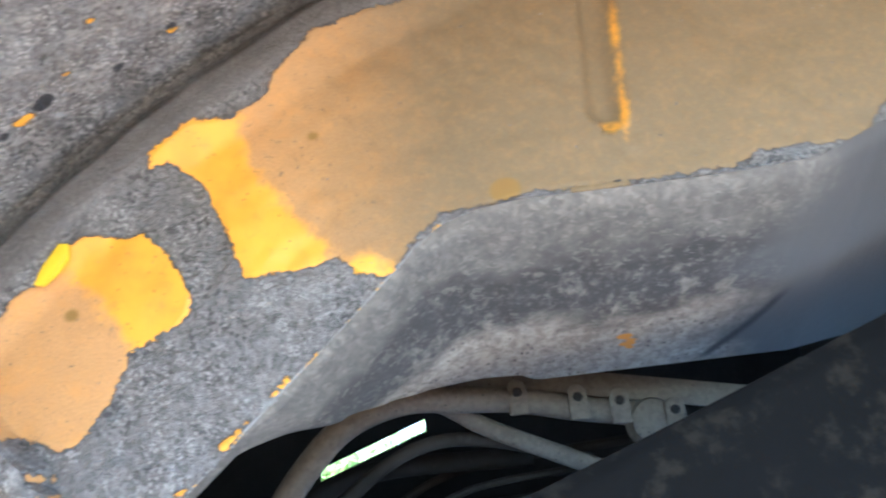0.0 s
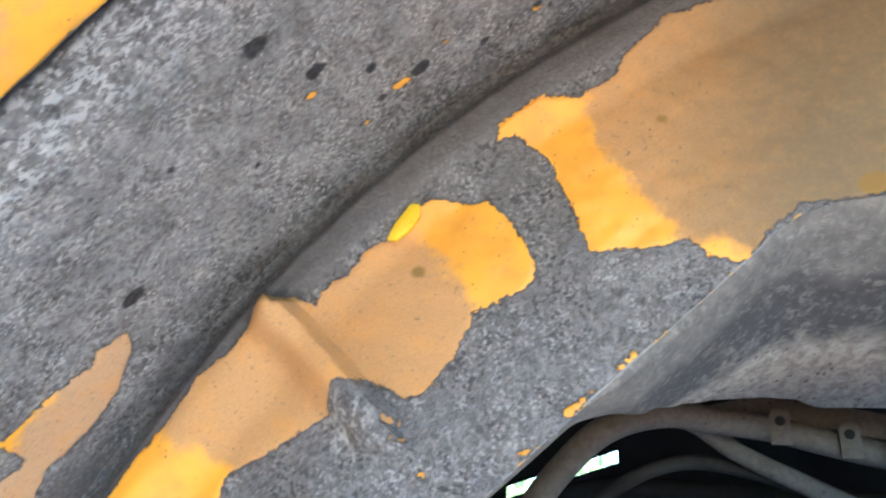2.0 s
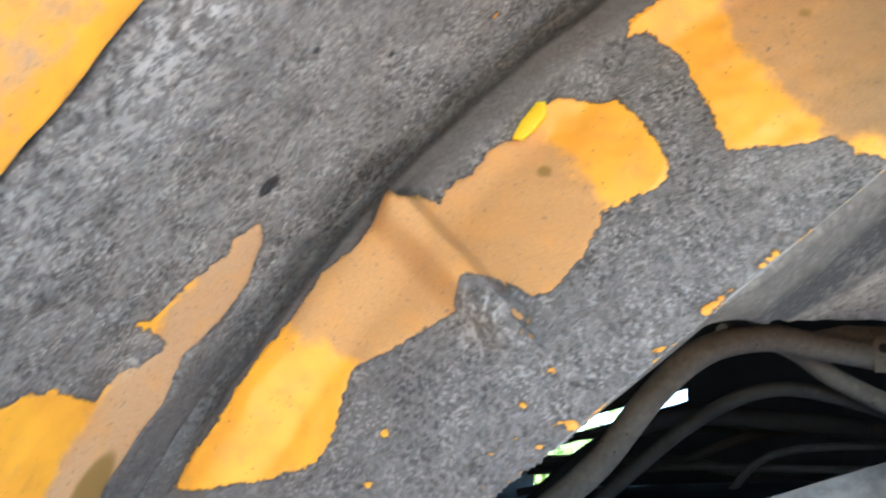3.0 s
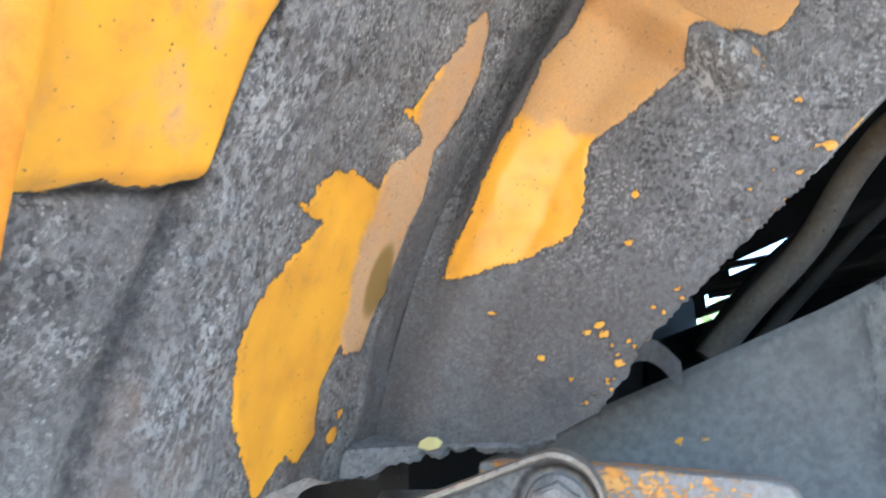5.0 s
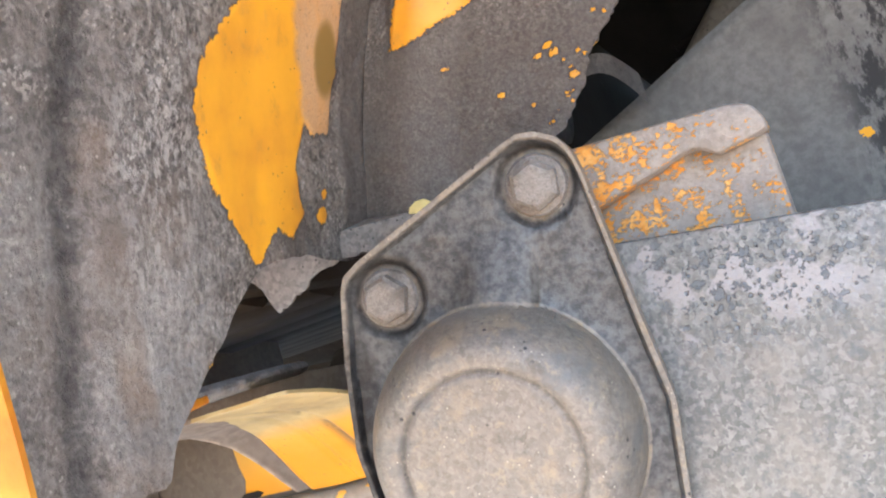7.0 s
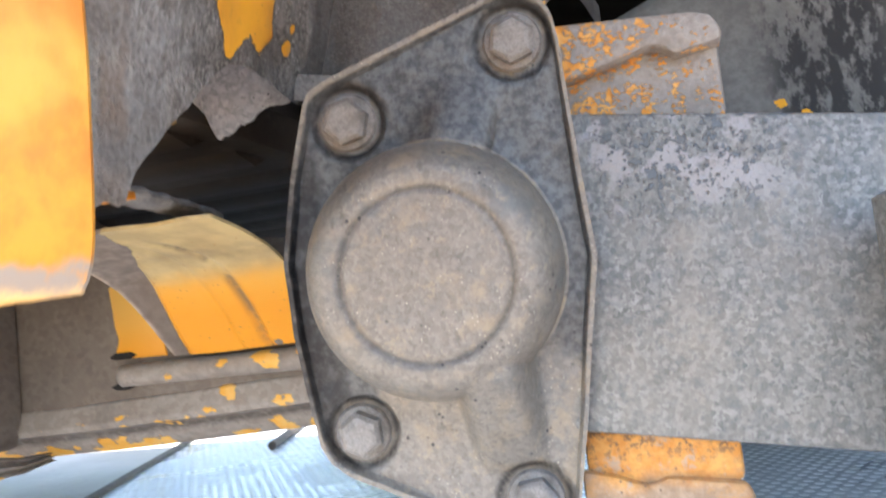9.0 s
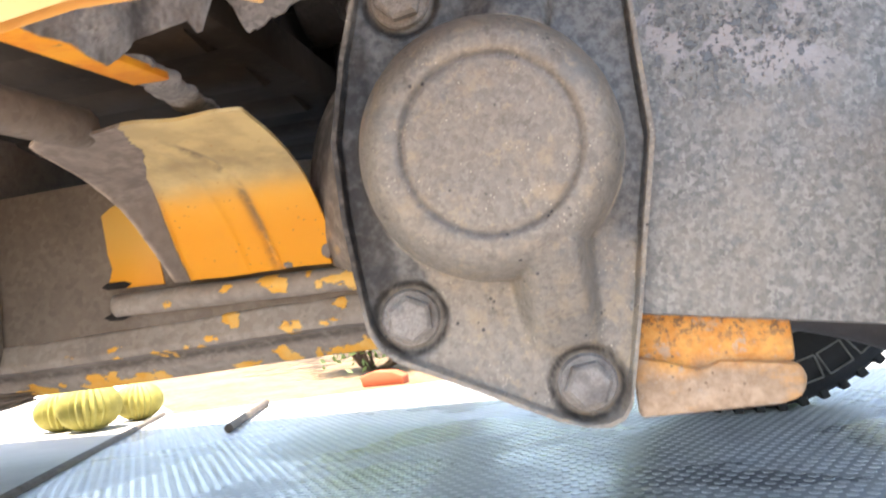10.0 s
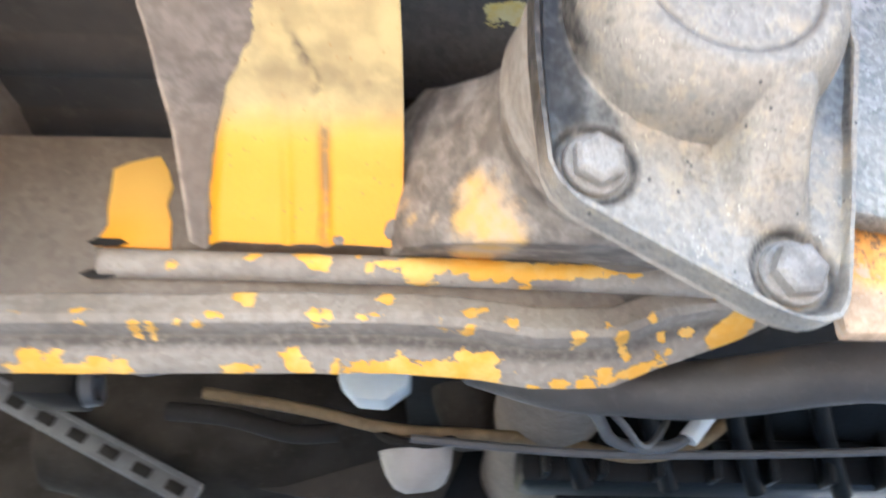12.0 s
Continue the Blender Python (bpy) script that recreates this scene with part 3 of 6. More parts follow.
# inner panel of the wheel arch
EDGE = [(-0.11, 0.409), (-0.07, 0.410), (-0.012, 0.410), (0.021, 0.410), (0.046, 0.413), (0.072, 0.424), (0.088, 0.440),
        (0.094, 0.452), (0.137, 0.489), (0.182, 0.526), (0.231, 0.572), (0.282, 0.618), (0.335, 0.665), (0.347, 0.677),
        (0.361, 0.687), (0.38, 0.693), (0.403, 0.695), (0.452, 0.694), (0.508, 0.694), (0.549, 0.696), (0.585, 0.711), (0.64, 0.75), (0.72, 0.775), (0.95, 0.80)]
P1 = [(0.214, 0.736), (0.216, 0.744), (0.227, 0.752), (0.237, 0.759), (0.259, 0.760), (0.262, 0.764), (0.278, 0.771), (0.281, 0.781),
      (0.295, 0.793), (0.306, 0.803), (0.327, 0.810), (0.36, 0.817), (0.42, 0.835), (0.52, 0.85), (0.8, 0.85), (0.8, 0.79), (0.62, 0.745), (0.585, 0.718),
      (0.572, 0.702), (0.548, 0.702), (0.519, 0.703), (0.506, 0.696), (0.479, 0.696), (0.424, 0.698), (0.385, 0.694), (0.362, 0.692), (0.344, 0.678),
      (0.336, 0.665), (0.319, 0.666), (0.309, 0.678), (0.296, 0.673), (0.281, 0.672), (0.262, 0.674), (0.255, 0.688), (0.251, 0.705), (0.239, 0.728), (0.224, 0.740)]
P2 = [(0.159, 0.682), (0.161, 0.689), (0.169, 0.700), (0.180, 0.705), (0.202, 0.702), (0.209, 0.706), (0.225, 0.684), (0.234, 0.670), (0.233, 0.659),
      (0.226, 0.652), (0.203, 0.642), (0.198, 0.630), (0.193, 0.619), (0.182, 0.603), (0.170, 0.599), (0.151, 0.607), (0.137, 0.604), (0.132, 0.591), (0.115, 0.581), (0.095, 0.569), (0.079, 0.559),
      (0.077, 0.547), (0.074, 0.524), (0.067, 0.514), (0.043, 0.505), (0.027, 0.500), (0.006, 0.496), (-0.003, 0.497), (0.005, 0.512), (0.013, 0.526),
      (0.022, 0.544), (0.036, 0.568), (0.050, 0.586), (0.061, 0.608), (0.077, 0.620), (0.092, 0.640), (0.100, 0.650), (0.112, 0.649), (0.120, 0.647), (0.123, 0.655), (0.137, 0.663), (0.145, 0.676), (0.152, 0.680)]
P2_DUST = [(0.150, 0.69), (0.167, 0.688), (0.183, 0.676), (0.197, 0.657), (0.206, 0.64), (0.21, 0.58), (0.09, 0.54), (0.082, 0.564), (0.054, 0.574), (0.042, 0.588), (0.03, 0.62), (0.1, 0.68)]
P1_DUST = [(0.258, 0.77), (0.266, 0.733), (0.281, 0.712), (0.300, 0.687), (0.308, 0.674), (0.325, 0.676), (0.345, 0.66), (0.9, 0.66), (0.9, 0.9), (0.25, 0.9)]
BEADS = [((0.459, 0.86), (0.449, 0.737), 0.0185, -0.6), ((0.108, 0.640), (0.161, 0.588), 0.0165, 1.35)]


def edge_radius(ang):
    """How far the lower edge lies from the axis, by angle."""
    e = np.array(EDGE)
    a, r = np.arctan2(e[:, 1] - CZ, e[:, 0] - CX), np.hypot(e[:, 0] - CX, e[:, 1] - CZ)
    fine_a, fine_r = [], []
    for i in range(len(e) - 1):
        for u in np.linspace(0, 1, 12, endpoint=False):
            p = e[i] * (1 - u) + e[i + 1] * u
            fine_a.append(math.atan2(p[1] - CZ, p[0] - CX))
            fine_r.append(math.hypot(p[0] - CX, p[1] - CZ))
    o = np.argsort(fine_a)
    return np.interp(ang, np.array(fine_a)[o], np.array(fine_r)[o])


def panel_height(X, Z):
    q = R - np.hypot(X - CX, Z - CZ)
    fade_ = 1 - 0.85 * smooth01(np.degrees(np.arctan2(Z - CZ, X - CX)), 149, 158)     # the ridge dies out towards the lower end
    y = 0.5025 - 0.0115 * smooth01(-q, -0.052, -0.020) + 0.0085 * fade_ * smooth01(-q, -0.0135, 0.0)
    for (x0, z0), (x1, z1), w, up in BEADS:
        ex, ez = x1 - x0, z1 - z0
        u = np.clip(((X - x0) * ex + (Z - z0) * ez) / (ex * ex + ez * ez), 0, 1)
        d = np.hypot(X - x0 - u * ex, Z - z0 - u * ez)
        side_ = ((X - x0) * ez - (Z - z0) * ex) / math.hypot(ex, ez)      # across the bead: one flank steep, one gentle
        wide_ = w * np.where(side_ * up > 0, 1.45 if up > 0 else 0.9, 0.48)
        y = y - 0.0125 * up * (1 - smooth01(d / wide_, 0.2, 1.0))
    y = y + 0.0012 * soft_noise(X, Z, 30, 3) + 0.0005 * soft_noise(X, Z, 130, 4)
    return y


ang = np.radians(np.linspace(166.4, 56, 620))
s = np.linspace(0, 1, 170)
rb = np.minimum(edge_radius(ang) + 0.0012 * soft_noise(ang, ang * 0, 400, 8) * (ang > radians(128)), R - 0.002)
RR = (R + 0.004) * (1 - s)[None, :] + rb[:, None] * s[None, :]
X, Z = CX + RR * np.cos(ang)[:, None], CZ + RR * np.sin(ang)[:, None]
FLECKS = [(0.168, 0.546, 0.003), (0.166, 0.587, 0.003), (0.168, 0.578, 0.0032), (0.021, 0.477, 0.0032), (0.078, 0.461, 0.0035), (0.084, 0.447, 0.003), (0.07, 0.463, 0.003), (0.076, 0.466, 0.0026),
          (0.082, 0.455, 0.0022), (0.18, 0.563, 0.0028), (0.10, 0.53, 0.0025), (0.046, 0.452, 0.002), (0.06, 0.44, 0.0018), (0.095, 0.505, 0.0022)]
rng = np.random.RandomState(5)
FLECKS = [(a, b_, r_ * 0.72) for a, b_, r_ in FLECKS]
FLECKS += [(0.06 + 0.12 * u + 0.02 * v, 0.43 + 0.12 * u - 0.02 * v, 0.0004 + 0.0012 * w) for u, v, w in rng.uniform(0, 1, (70, 3)) ** (1.0, 1.0, 2.0)]
FLECKS += [(0.2805 - 0.1 * u, 0.6195 - 0.09 * u, 0.0024) for u in (0.0, 0.03, 0.06, 0.2, 0.24, 0.27, 0.3, 0.5, 0.52, 0.9)] + [(0.303, 0.634, 0.0022), (0.297, 0.629, 0.002), (0.294, 0.6265, 0.0015)] + [(0.43 + 0.004 * i, 0.6955, 0.0028) for i in range(7)]
pd = np.maximum(np.maximum(inside_by(P1, X, Z), inside_by(P2, X, Z)), spots(FLECKS, X, Z))
dust = np.maximum(np.where(X + Z > 0.93, inside_by(P1_DUST, X, Z), -0.05), np.where(X + Z < 0.95, inside_by(P2_DUST, X, Z), -0.05))
rubbed = 0.0042 - np.abs(X - (0.4605 + 0.085 * (Z - 0.737))) - 0.3 * np.clip(0.727 - Z, 0, 1)
rubbed = np.where(Z > 0.70, np.maximum(rubbed, 0.0075 - np.hypot(X - 0.453, (Z - 0.7285) * 1.2)), -0.02)
dust = np.minimum(dust, 0.006 - 1.6 * np.clip(rubbed, -0.02, 0.004))
# dust gets browner to the right, with the fading light painted in too
murk = smooth01(X, 0.25, 0.38)
oil_shade = 0.75 * (1 - smooth01(np.hypot((X - 0.053), (Z - 0.432)), 0.008, 0.017)) * 0.5
oil_shade = np.maximum(oil_shade, 0.6 * smooth01(spots([(0.103, 0.648, 0.008), (0.112, 0.65, 0.005)], X, Z), -0.003, 0.004))
oil_shade = np.maximum(oil_shade, 0.8 * smooth01(spots([(0.173, 0.665, 0.005), (0.395, 0.70, 0.009), (0.30, 0.745, 0.004)], X, Z), -0.002, 0.003) * 0.8)
zero = X * 0
bright = 0.55 * (1 - smooth01(np.hypot(X - 0.145, Z - 0.585), 0.006, 0.022)) + 0.12 * smooth01(X - Z, -0.43, -0.36) * (X < 0.33)
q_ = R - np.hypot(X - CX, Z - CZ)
# band also darkens the lower panel: the shade there is put into colour
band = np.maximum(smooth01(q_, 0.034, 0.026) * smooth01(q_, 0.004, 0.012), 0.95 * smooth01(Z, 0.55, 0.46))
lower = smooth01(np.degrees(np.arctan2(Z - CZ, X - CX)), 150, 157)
# shade of the crease painted in, together with its dark crust
oil_shade = np.maximum(oil_shade, 0.42 * np.exp(-((q_ - 0.001) / 0.009) ** 2) * (1 - lower))
pd = np.clip(pd, -0.02, 0.02)
Y = panel_height(X, Z) - 0.0008 * smooth01(pd, -0.0005, 0.0012)
panel = sheet("wheel_arch_panel", np.stack([X, Y, Z], -1), M_PANEL, car, "grey undercoat flaking off old yellow paint", dict(paint=pd, dust=dust, murk=murk, oil_shade=oil_shade, bright=bright, stain=zero, band=band, pale=zero), (0, 0.0016, 0))

# round wall of the wheel arch, from the crease out to the fender seam
WALL_Y = [0.10, 0.20, 0.265, 0.284, 0.31, 0.335, 0.352, 0.39, 0.43, 0.456, 0.475, 0.492, 0.507]
WALL_D = [-0.05, -0.028, -0.022, -0.0215, -0.02, -0.016, -0.012, -0.004, 0.001, 0.003, 0.004, 0.0045, 0.004]
P5 = [(144.9, 0.448), (145.9, 0.435), (146.6, 0.443), (147.6, 0.433), (148.8, 0.428), (150.2, 0.422), (150.6, 0.415), (150.9, 0.432), (151.1, 0.444), (152.6, 0.432), (153.9, 0.42),
      (153.9, 0.395), (154.2, 0.376), (155.1, 0.365), (155.6, 0.366), (155.8, 0.349), (156.1, 0.382), (157.6, 0.366), (159.3, 0.348), (161.2, 0.344),
      (163.1, 0.353), (164.7, 0.365), (166.6, 0.387), (165.4, 0.398), (165.0, 0.404), (165.6, 0.418), (164.5, 0.431), (162.6, 0.425), (160.6, 0.435), (161.1, 0.443),
      (160.8, 0.458), (159.5, 0.459), (156.2, 0.465), (153.6, 0.467), (151.3, 0.46), (150.5, 0.466), (148.9, 0.469), (147.1, 0.468), (145.5, 0.459)]
P0 = [(120.0, 0.298), (136.0, 0.2975), (140.0, 0.299), (144.2, 0.303), (148.0, 0.3035), (152.0, 0.295), (156.2, 0.296), (156.9, 0.276), (157.2, 0.258), (157.9, 0.238), (158.5, 0.19), (120.0, 0.19)]
P5_DUST = [(144, 0.47), (144, 0.43), (151, 0.43), (153.6, 0.424), (155.6, 0.421), (157.5, 0.424), (160.2, 0.432), (163, 0.45), (160, 0.475)]
arc = lambda poly: [(a * math.pi / 180 * R, y) for a, y in poly]
wa = np.radians(np.linspace(171.8, 60, 720))
wy = np.concatenate([np.linspace(0.10, 0.25, 30, endpoint=False), np.linspace(0.25, 0.286, 12, endpoint=False), np.linspace(0.286, 0.313, 36, endpoint=False), np.linspace(0.313, 0.507, 110)])
A, WY = np.meshgrid(wa, wy, indexing="ij")
# the torn lower end follows a slanting line
low = np.interp(wy, [0.10, 0.262, 0.271, 0.286, 0.2995, 0.3075, 0.311, 0.3155, 0.322, 0.342, 0.37, 0.388, 0.42, 0.45, 0.498], [176.0, 175.2, 174.6, 173.75, 172.85, 172.95, 172.8, 171.8, 171.3, 169.9, 167.9, 166.6, 166.2, 166.6, 166.8]) + 0.12 * soft_noise(wy, wy * 0, 90, 2)
u = np.linspace(0, 1, len(wa))[:, None]
A = np.radians(low)[None, :] * (1 - u) + wa[-1] * u
S = A * R
wd = np.maximum(inside_by(arc(P5), S, WY), inside_by(arc(P0), S, WY) - 0.0035 * smooth01(np.degrees(A), 157, 153))
wd = np.maximum(wd, spots([(164.6 / 57.2958 * R, 0.447, 0.004), (163.6 / 57.2958 * R, 0.449, 0.002), (128.9 / 57.2958 * R, 0.4552, 0.0036), (128.5 / 57.2958 * R, 0.4557, 0.0026), (131.0 / 57.2958 * R, 0.4628, 0.0022), (132.5 / 57.2958 * R, 0.415, 0.003), (121.5 / 57.2958 * R, 0.4668, 0.003), (126.2 / 57.2958 * R, 0.447, 0.0016), (124.0 / 57.2958 * R, 0.43, 0.002), (170 / 57.2958 * R, 0.345, 0.004)], S, WY))
wd = np.clip(wd, -0.02, 0.02)
wdust = np.maximum(inside_by(arc(P5_DUST), S, WY), np.minimum(inside_by(arc(P0), S, WY) - 0.012, 0.004) * (1 - smooth01(soft_noise(S, WY, 30, 15), -0.2, 0.5)) - 0.004)
seam = np.exp(-((WY - np.interp(np.degrees(A), [150, 157, 162, 170], [0.300, 0.290, 0.285, 0.28])) / 0.009) ** 2) * smooth01(np.degrees(A), 155.5, 157.5)
flange = inside_by(arc(P0), S, WY)
step = smooth01(flange, -0.0006, 0.006)
ditch = np.exp(-((flange + 0.0022) / 0.0018) ** 2) * smooth01(np.degrees(A), 160, 156)     # open joint along the fender flange
D = np.interp(WY, WALL_Y, WALL_D) - 0.0055 * step + 0.004 * seam + 0.005 * ditch
D = D + (0.0016 * soft_noise(S, WY, 35, 11) + 0.0009 * soft_noise(S, WY, 110, 12)) * (1 - 0.7 * smooth01(wd, -0.001, 0.002)) - 0.0008 * smooth01(wd, -0.0005, 0.0012) * (1 - step)
blots = spots([(d_ / 57.2958 * R, y_, r_) for d_, y_, r_ in ((133.3, 0.3617, 0.0065), (131.85, 0.4022, 0.006), (129.75, 0.4283, 0.0042), (127.7, 0.453, 0.0058), (143.4, 0.431, 0.0068), (129.8, 0.4557, 0.003), (124.4, 0.4658, 0.004), (121.4, 0.464, 0.003), (126.5, 0.39, 0.003), (138.5, 0.386, 0.0028), (136.0, 0.43, 0.0022))], S, WY)
blots = blots + 0.0012 * soft_noise(S, WY, 210, 16) + 0.0007 * soft_noise(S, WY, 520, 17)
woil_shade = np.maximum(np.maximum(0.85 * smooth01(blots, -0.001, 0.0015), 0.55 * seam), 0.95 * ditch)
spill = np.exp(-(((np.degrees(A) - 157.6) / 1.9) ** 2 + ((WY - 0.452) / 0.012) ** 2) ** 3)
woil_shade = np.maximum(woil_shade, 0.75 * spill)
woil_shade = np.maximum(woil_shade, 0.62 * smooth01(flange, 0.008, 0.0035) * smooth01(flange, 0.001, 0.003) * smooth01(np.degrees(A), 158, 154) * (0.7 + 0.5 * soft_noise(S, WY, 60, 27)))
# wall side of the crease darkened as painted shade
woil_shade = np.maximum(woil_shade, 0.42 * smooth01(WY, 0.472, 0.494) * (1 - smooth01(np.degrees(A), 150, 157)))
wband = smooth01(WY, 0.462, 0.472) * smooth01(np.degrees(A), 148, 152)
# the lower wall is made darker and smoother as well
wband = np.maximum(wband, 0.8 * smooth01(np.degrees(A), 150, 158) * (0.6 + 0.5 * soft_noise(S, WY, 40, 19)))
wbright = 1.05 * np.exp(-((WY - 0.32) / 0.028) ** 2) * smooth01(np.degrees(A), 120, 140) * (0.6 + 0.4 * soft_noise(S, WY, 22, 6))
stain = 0.75 * smooth01(soft_noise(S * 0.6, WY, 55, 9), 0.0, 0.7) * smooth01(np.degrees(A), 160.5, 164) * smooth01(WY, 0.42, 0.36)
deg = np.degrees(A)
wpale = smooth01(deg, 161.5, 166.5) * smooth01(WY, 0.375, 0.325) * (0.42 + 0.3 * soft_noise(S, WY, 24, 14))
# upper wall lightened: bounced sunlight put into its colour
wpale = np.maximum(wpale, 0.17 * smooth01(deg, 152, 140) * smooth01(WY, 0.30, 0.33) * smooth01(WY, 0.475, 0.45))
stain = np.maximum(0.35 * stain, (0.5 + 0.35 * soft_noise(S, WY, 90, 18)) * smooth01(0.0065 - np.abs(WY - np.interp(deg, [161.5, 164, 167, 171], [0.291, 0.2955, 0.300, 0.304])), -0.004, 0.003) * smooth01(deg, 161.5, 162.5))
RW = R + D
WP = np.stack([CX + RW * np.cos(A), WY, CZ + RW * np.sin(A)], -1)
wall = sheet("wheel_arch_wall", WP, M_WALL, car, "rough grey undercoat with peeling yellow paint", dict(paint=wd, dust=wdust, murk=A * 0 + 0.08, oil_shade=woil_shade, bright=np.clip(wbright, 0, 1), stain=stain, band=wband, pale=np.clip(wpale, 0, 1)))

# outer fender: curved skin with a returned lip
LIP = [(0.0187, 0.2881), (0.0211, 0.289), (0.0222, 0.2918), (0.023, 0.306), (0.0245, 0.34), (0.021, 0.40), (0.023, 0.46), (0.036, 0.52), (0.072, 0.60), (0.125, 0.672), (0.20, 0.742), (0.31, 0.80), (0.45, 0.84), (0.62, 0.85), (0.80, 0.81), (0.95, 0.72), (1.08, 0.56), (1.13, 0.4)]
lt = np.concatenate([[0], np.cumsum(np.hypot(*np.diff(np.array(LIP), axis=0).T))])
lt, ft = lt / lt[-1], np.linspace(0, 1, 170) ** 1.25
lx, lz_ = np.interp(ft, lt, [p[0] for p in LIP]), np.interp(ft, lt, [p[1] for p in LIP])
for _ in range(4):
    lx[1:-1], lz_[1:-1] = (lx[:-2] + 2 * lx[1:-1] + lx[2:]) / 4, (lz_[:-2] + 2 * lz_[1:-1] + lz_[2:]) / 4
nr = np.hypot(lx - CX, lz_ - CZ)
nx, nz = (lx - CX) / nr, (lz_ - CZ) / nr - 0.25 * smooth01(lz_, 0.318, 0.2905)      # the lower end is cut on a slant
gap = np.clip(R - 0.021 - nr, 0.02, 0.2) + 0.012
FPROF = [(0.262, 0.95), (0.24, 1.0), (0.215, 0.98), (0.2, 0.85), (0.195, 0.6), (0.198, 0.3), (0.206, 0.08), (0.219, 0.0), (0.221, 0.015), (0.209, 0.1), (0.201, 0.32), (0.198, 0.6), (0.203, 0.84), (0.218, 0.965)]
FP = np.array([[(a + n1 * g * w_, min(y_, 0.213) if b < 0.33 and w_ > 0.5 else y_, b + n2 * g * w_) for y_, w_ in FPROF] for a, b, n1, n2, g in zip(lx, lz_, nx, nz, gap)])
fender = sheet("fender", FP, M_FENDER, car, "worn orange-yellow fender with a rolled lip")

# shelf that turns inwards along the panel's lower edge
sh = np.array(EDGE[9:])
u = np.linspace(0, 1, 260)
ex = np.interp(u, np.linspace(0, 1, len(sh)), sh[:, 0])
ez = np.interp(u, np.linspace(0, 1, len(sh)), sh[:, 1])
reach = np.interp(ex, [0.182, 0.25, 0.264, 0.276, 0.292, 0.312, 0.332, 0.35, 0.37, 0.5, 0.95], [0.001, 0.016, 0.05, 0.1, 0.16, 0.2, 0.225, 0.24, 0.248, 0.252, 0.26])
v = np.linspace(0, 1, 60)
SY = 0.5035 + reach[:, None] * v[None, :]
SX = ex[:, None] + 0.012 * v[None, :] * smooth01(reach, 0.02, 0.1)[:, None]
inner_z = np.interp(ex, [0.182, 0.231, 0.27, 0.283, 0.298, 0.32, 0.34, 0.353, 0.59, 0.95], [0.5268, 0.572, 0.609, 0.622, 0.633, 0.642, 0.646, 0.648, 0.648, 0.70])
sag = 0.006 * np.sin(math.pi * v)[None, :] * smooth01(reach, 0.02, 0.2)[:, None]
SZ = ez[:, None] * (1 - v)[None, :] + inner_z[:, None] * v[None, :] - sag - 0.004 * smooth01(v, 0, 0.03)[None, :] * smooth01(reach, 0.01, 0.1)[:, None]
SZ = SZ + 0.022 * (1 - smooth01(reach[:, None] * (1 - v)[None, :], 0.0, 0.026)) ** 2 * smooth01(ex, 0.40, 0.35)[:, None] * smooth01(ex, 0.272, 0.295)[:, None]     # rolled end
chip = spots([(0.471, 0.690, 0.0055), (0.474, 0.70, 0.003), (0.468, 0.674, 0.005), (0.473, 0.683, 0.003)], SX, SY)
gash = 0.9 * smooth01(0.0035 - np.abs(SX - 0.565 + 0.03 * (SY - 0.64) / 0.1), -0.002, 0.001) * smooth01(SY, 0.63, 0.65) * smooth01(SY, 0.76, 0.73)
sheet("shelf", np.stack([SX, SY, SZ], -1), M_SHELF, car, "dusty grey underside of the body", dict(paint=np.clip(chip, -0.02, 0.02), oil_shade=gash), (0, 0, 0.0018))

# pale bar added along the panel edge, its lit rim put into the colour
M_RIM_LIT = steel("rim_edge", (0.22, 0.21, 0.2), (0.36, 0.35, 0.33), (0.14, 0.135, 0.13), 0.5, 0, 160, 30, 0.0003, (0.7, 0.34, 0.04), 0.56)
part("panel_rim", tube_bm([(x, 0.5028, z + 0.0005) for x, z in EDGE[9:15]], 0.0006, 8, 3), M_RIM_LIT, car, "thin pale rim with yellow flecks")
# curled tab at the panel's lower corner
tab = [[(0.083 + 0.022 * u_, 0.505 + 0.06 * u_, 0.447 + 0.012 * math.sin(3.1 * u_) - 0.012 * w_ * (0.4 + u_)) for w_ in (0, 0.33, 0.66, 1)] for u_ in np.linspace(0, 1, 12)]
sheet("curled_tab", np.array(tab), M_TORN, car, "curled torn tab of sheet metal", None, (0, 0, 0.0015))
# big flat sheet below the gap
BIG = [(-0.03, 0.397), (0.008, 0.412), (0.10, 0.445), (0.18, 0.475), (0.243, 0.502), (0.302, 0.525), (0.376, 0.553), (0.477, 0.588), (0.60, 0.632), (0.85, 0.70), (0.85, 0.25), (-0.03, 0.25)]
ix = np.linspace(-0.03, 0.85, 300)
iv = np.linspace(0, 1, 90)
itop = np.interp(ix, [p[0] for p in BIG[:10]], [p[1] for p in BIG[:10]])
IX, IV = np.meshgrid(ix, iv, indexing="ij")
IZ = 0.25 + (itop[:, None] - 0.25) * IV
IY = 0.592 + 0.004 * smooth01(IV, 0.97, 1.0) + 0.0015 * soft_noise(IX, IZ, 14, 41)
ipaint = spots([(0.20, 0.377, 0.003), (0.213, 0.369, 0.0035), (0.222, 0.359, 0.003), (0.184, 0.458, 0.0025), (0.095, 0.406, 0.003), (0.11, 0.407, 0.0025), (0.206, 0.364, 0.002)], IX, IZ)
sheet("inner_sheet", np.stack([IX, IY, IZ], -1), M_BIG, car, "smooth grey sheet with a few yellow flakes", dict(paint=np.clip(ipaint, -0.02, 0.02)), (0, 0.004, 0))

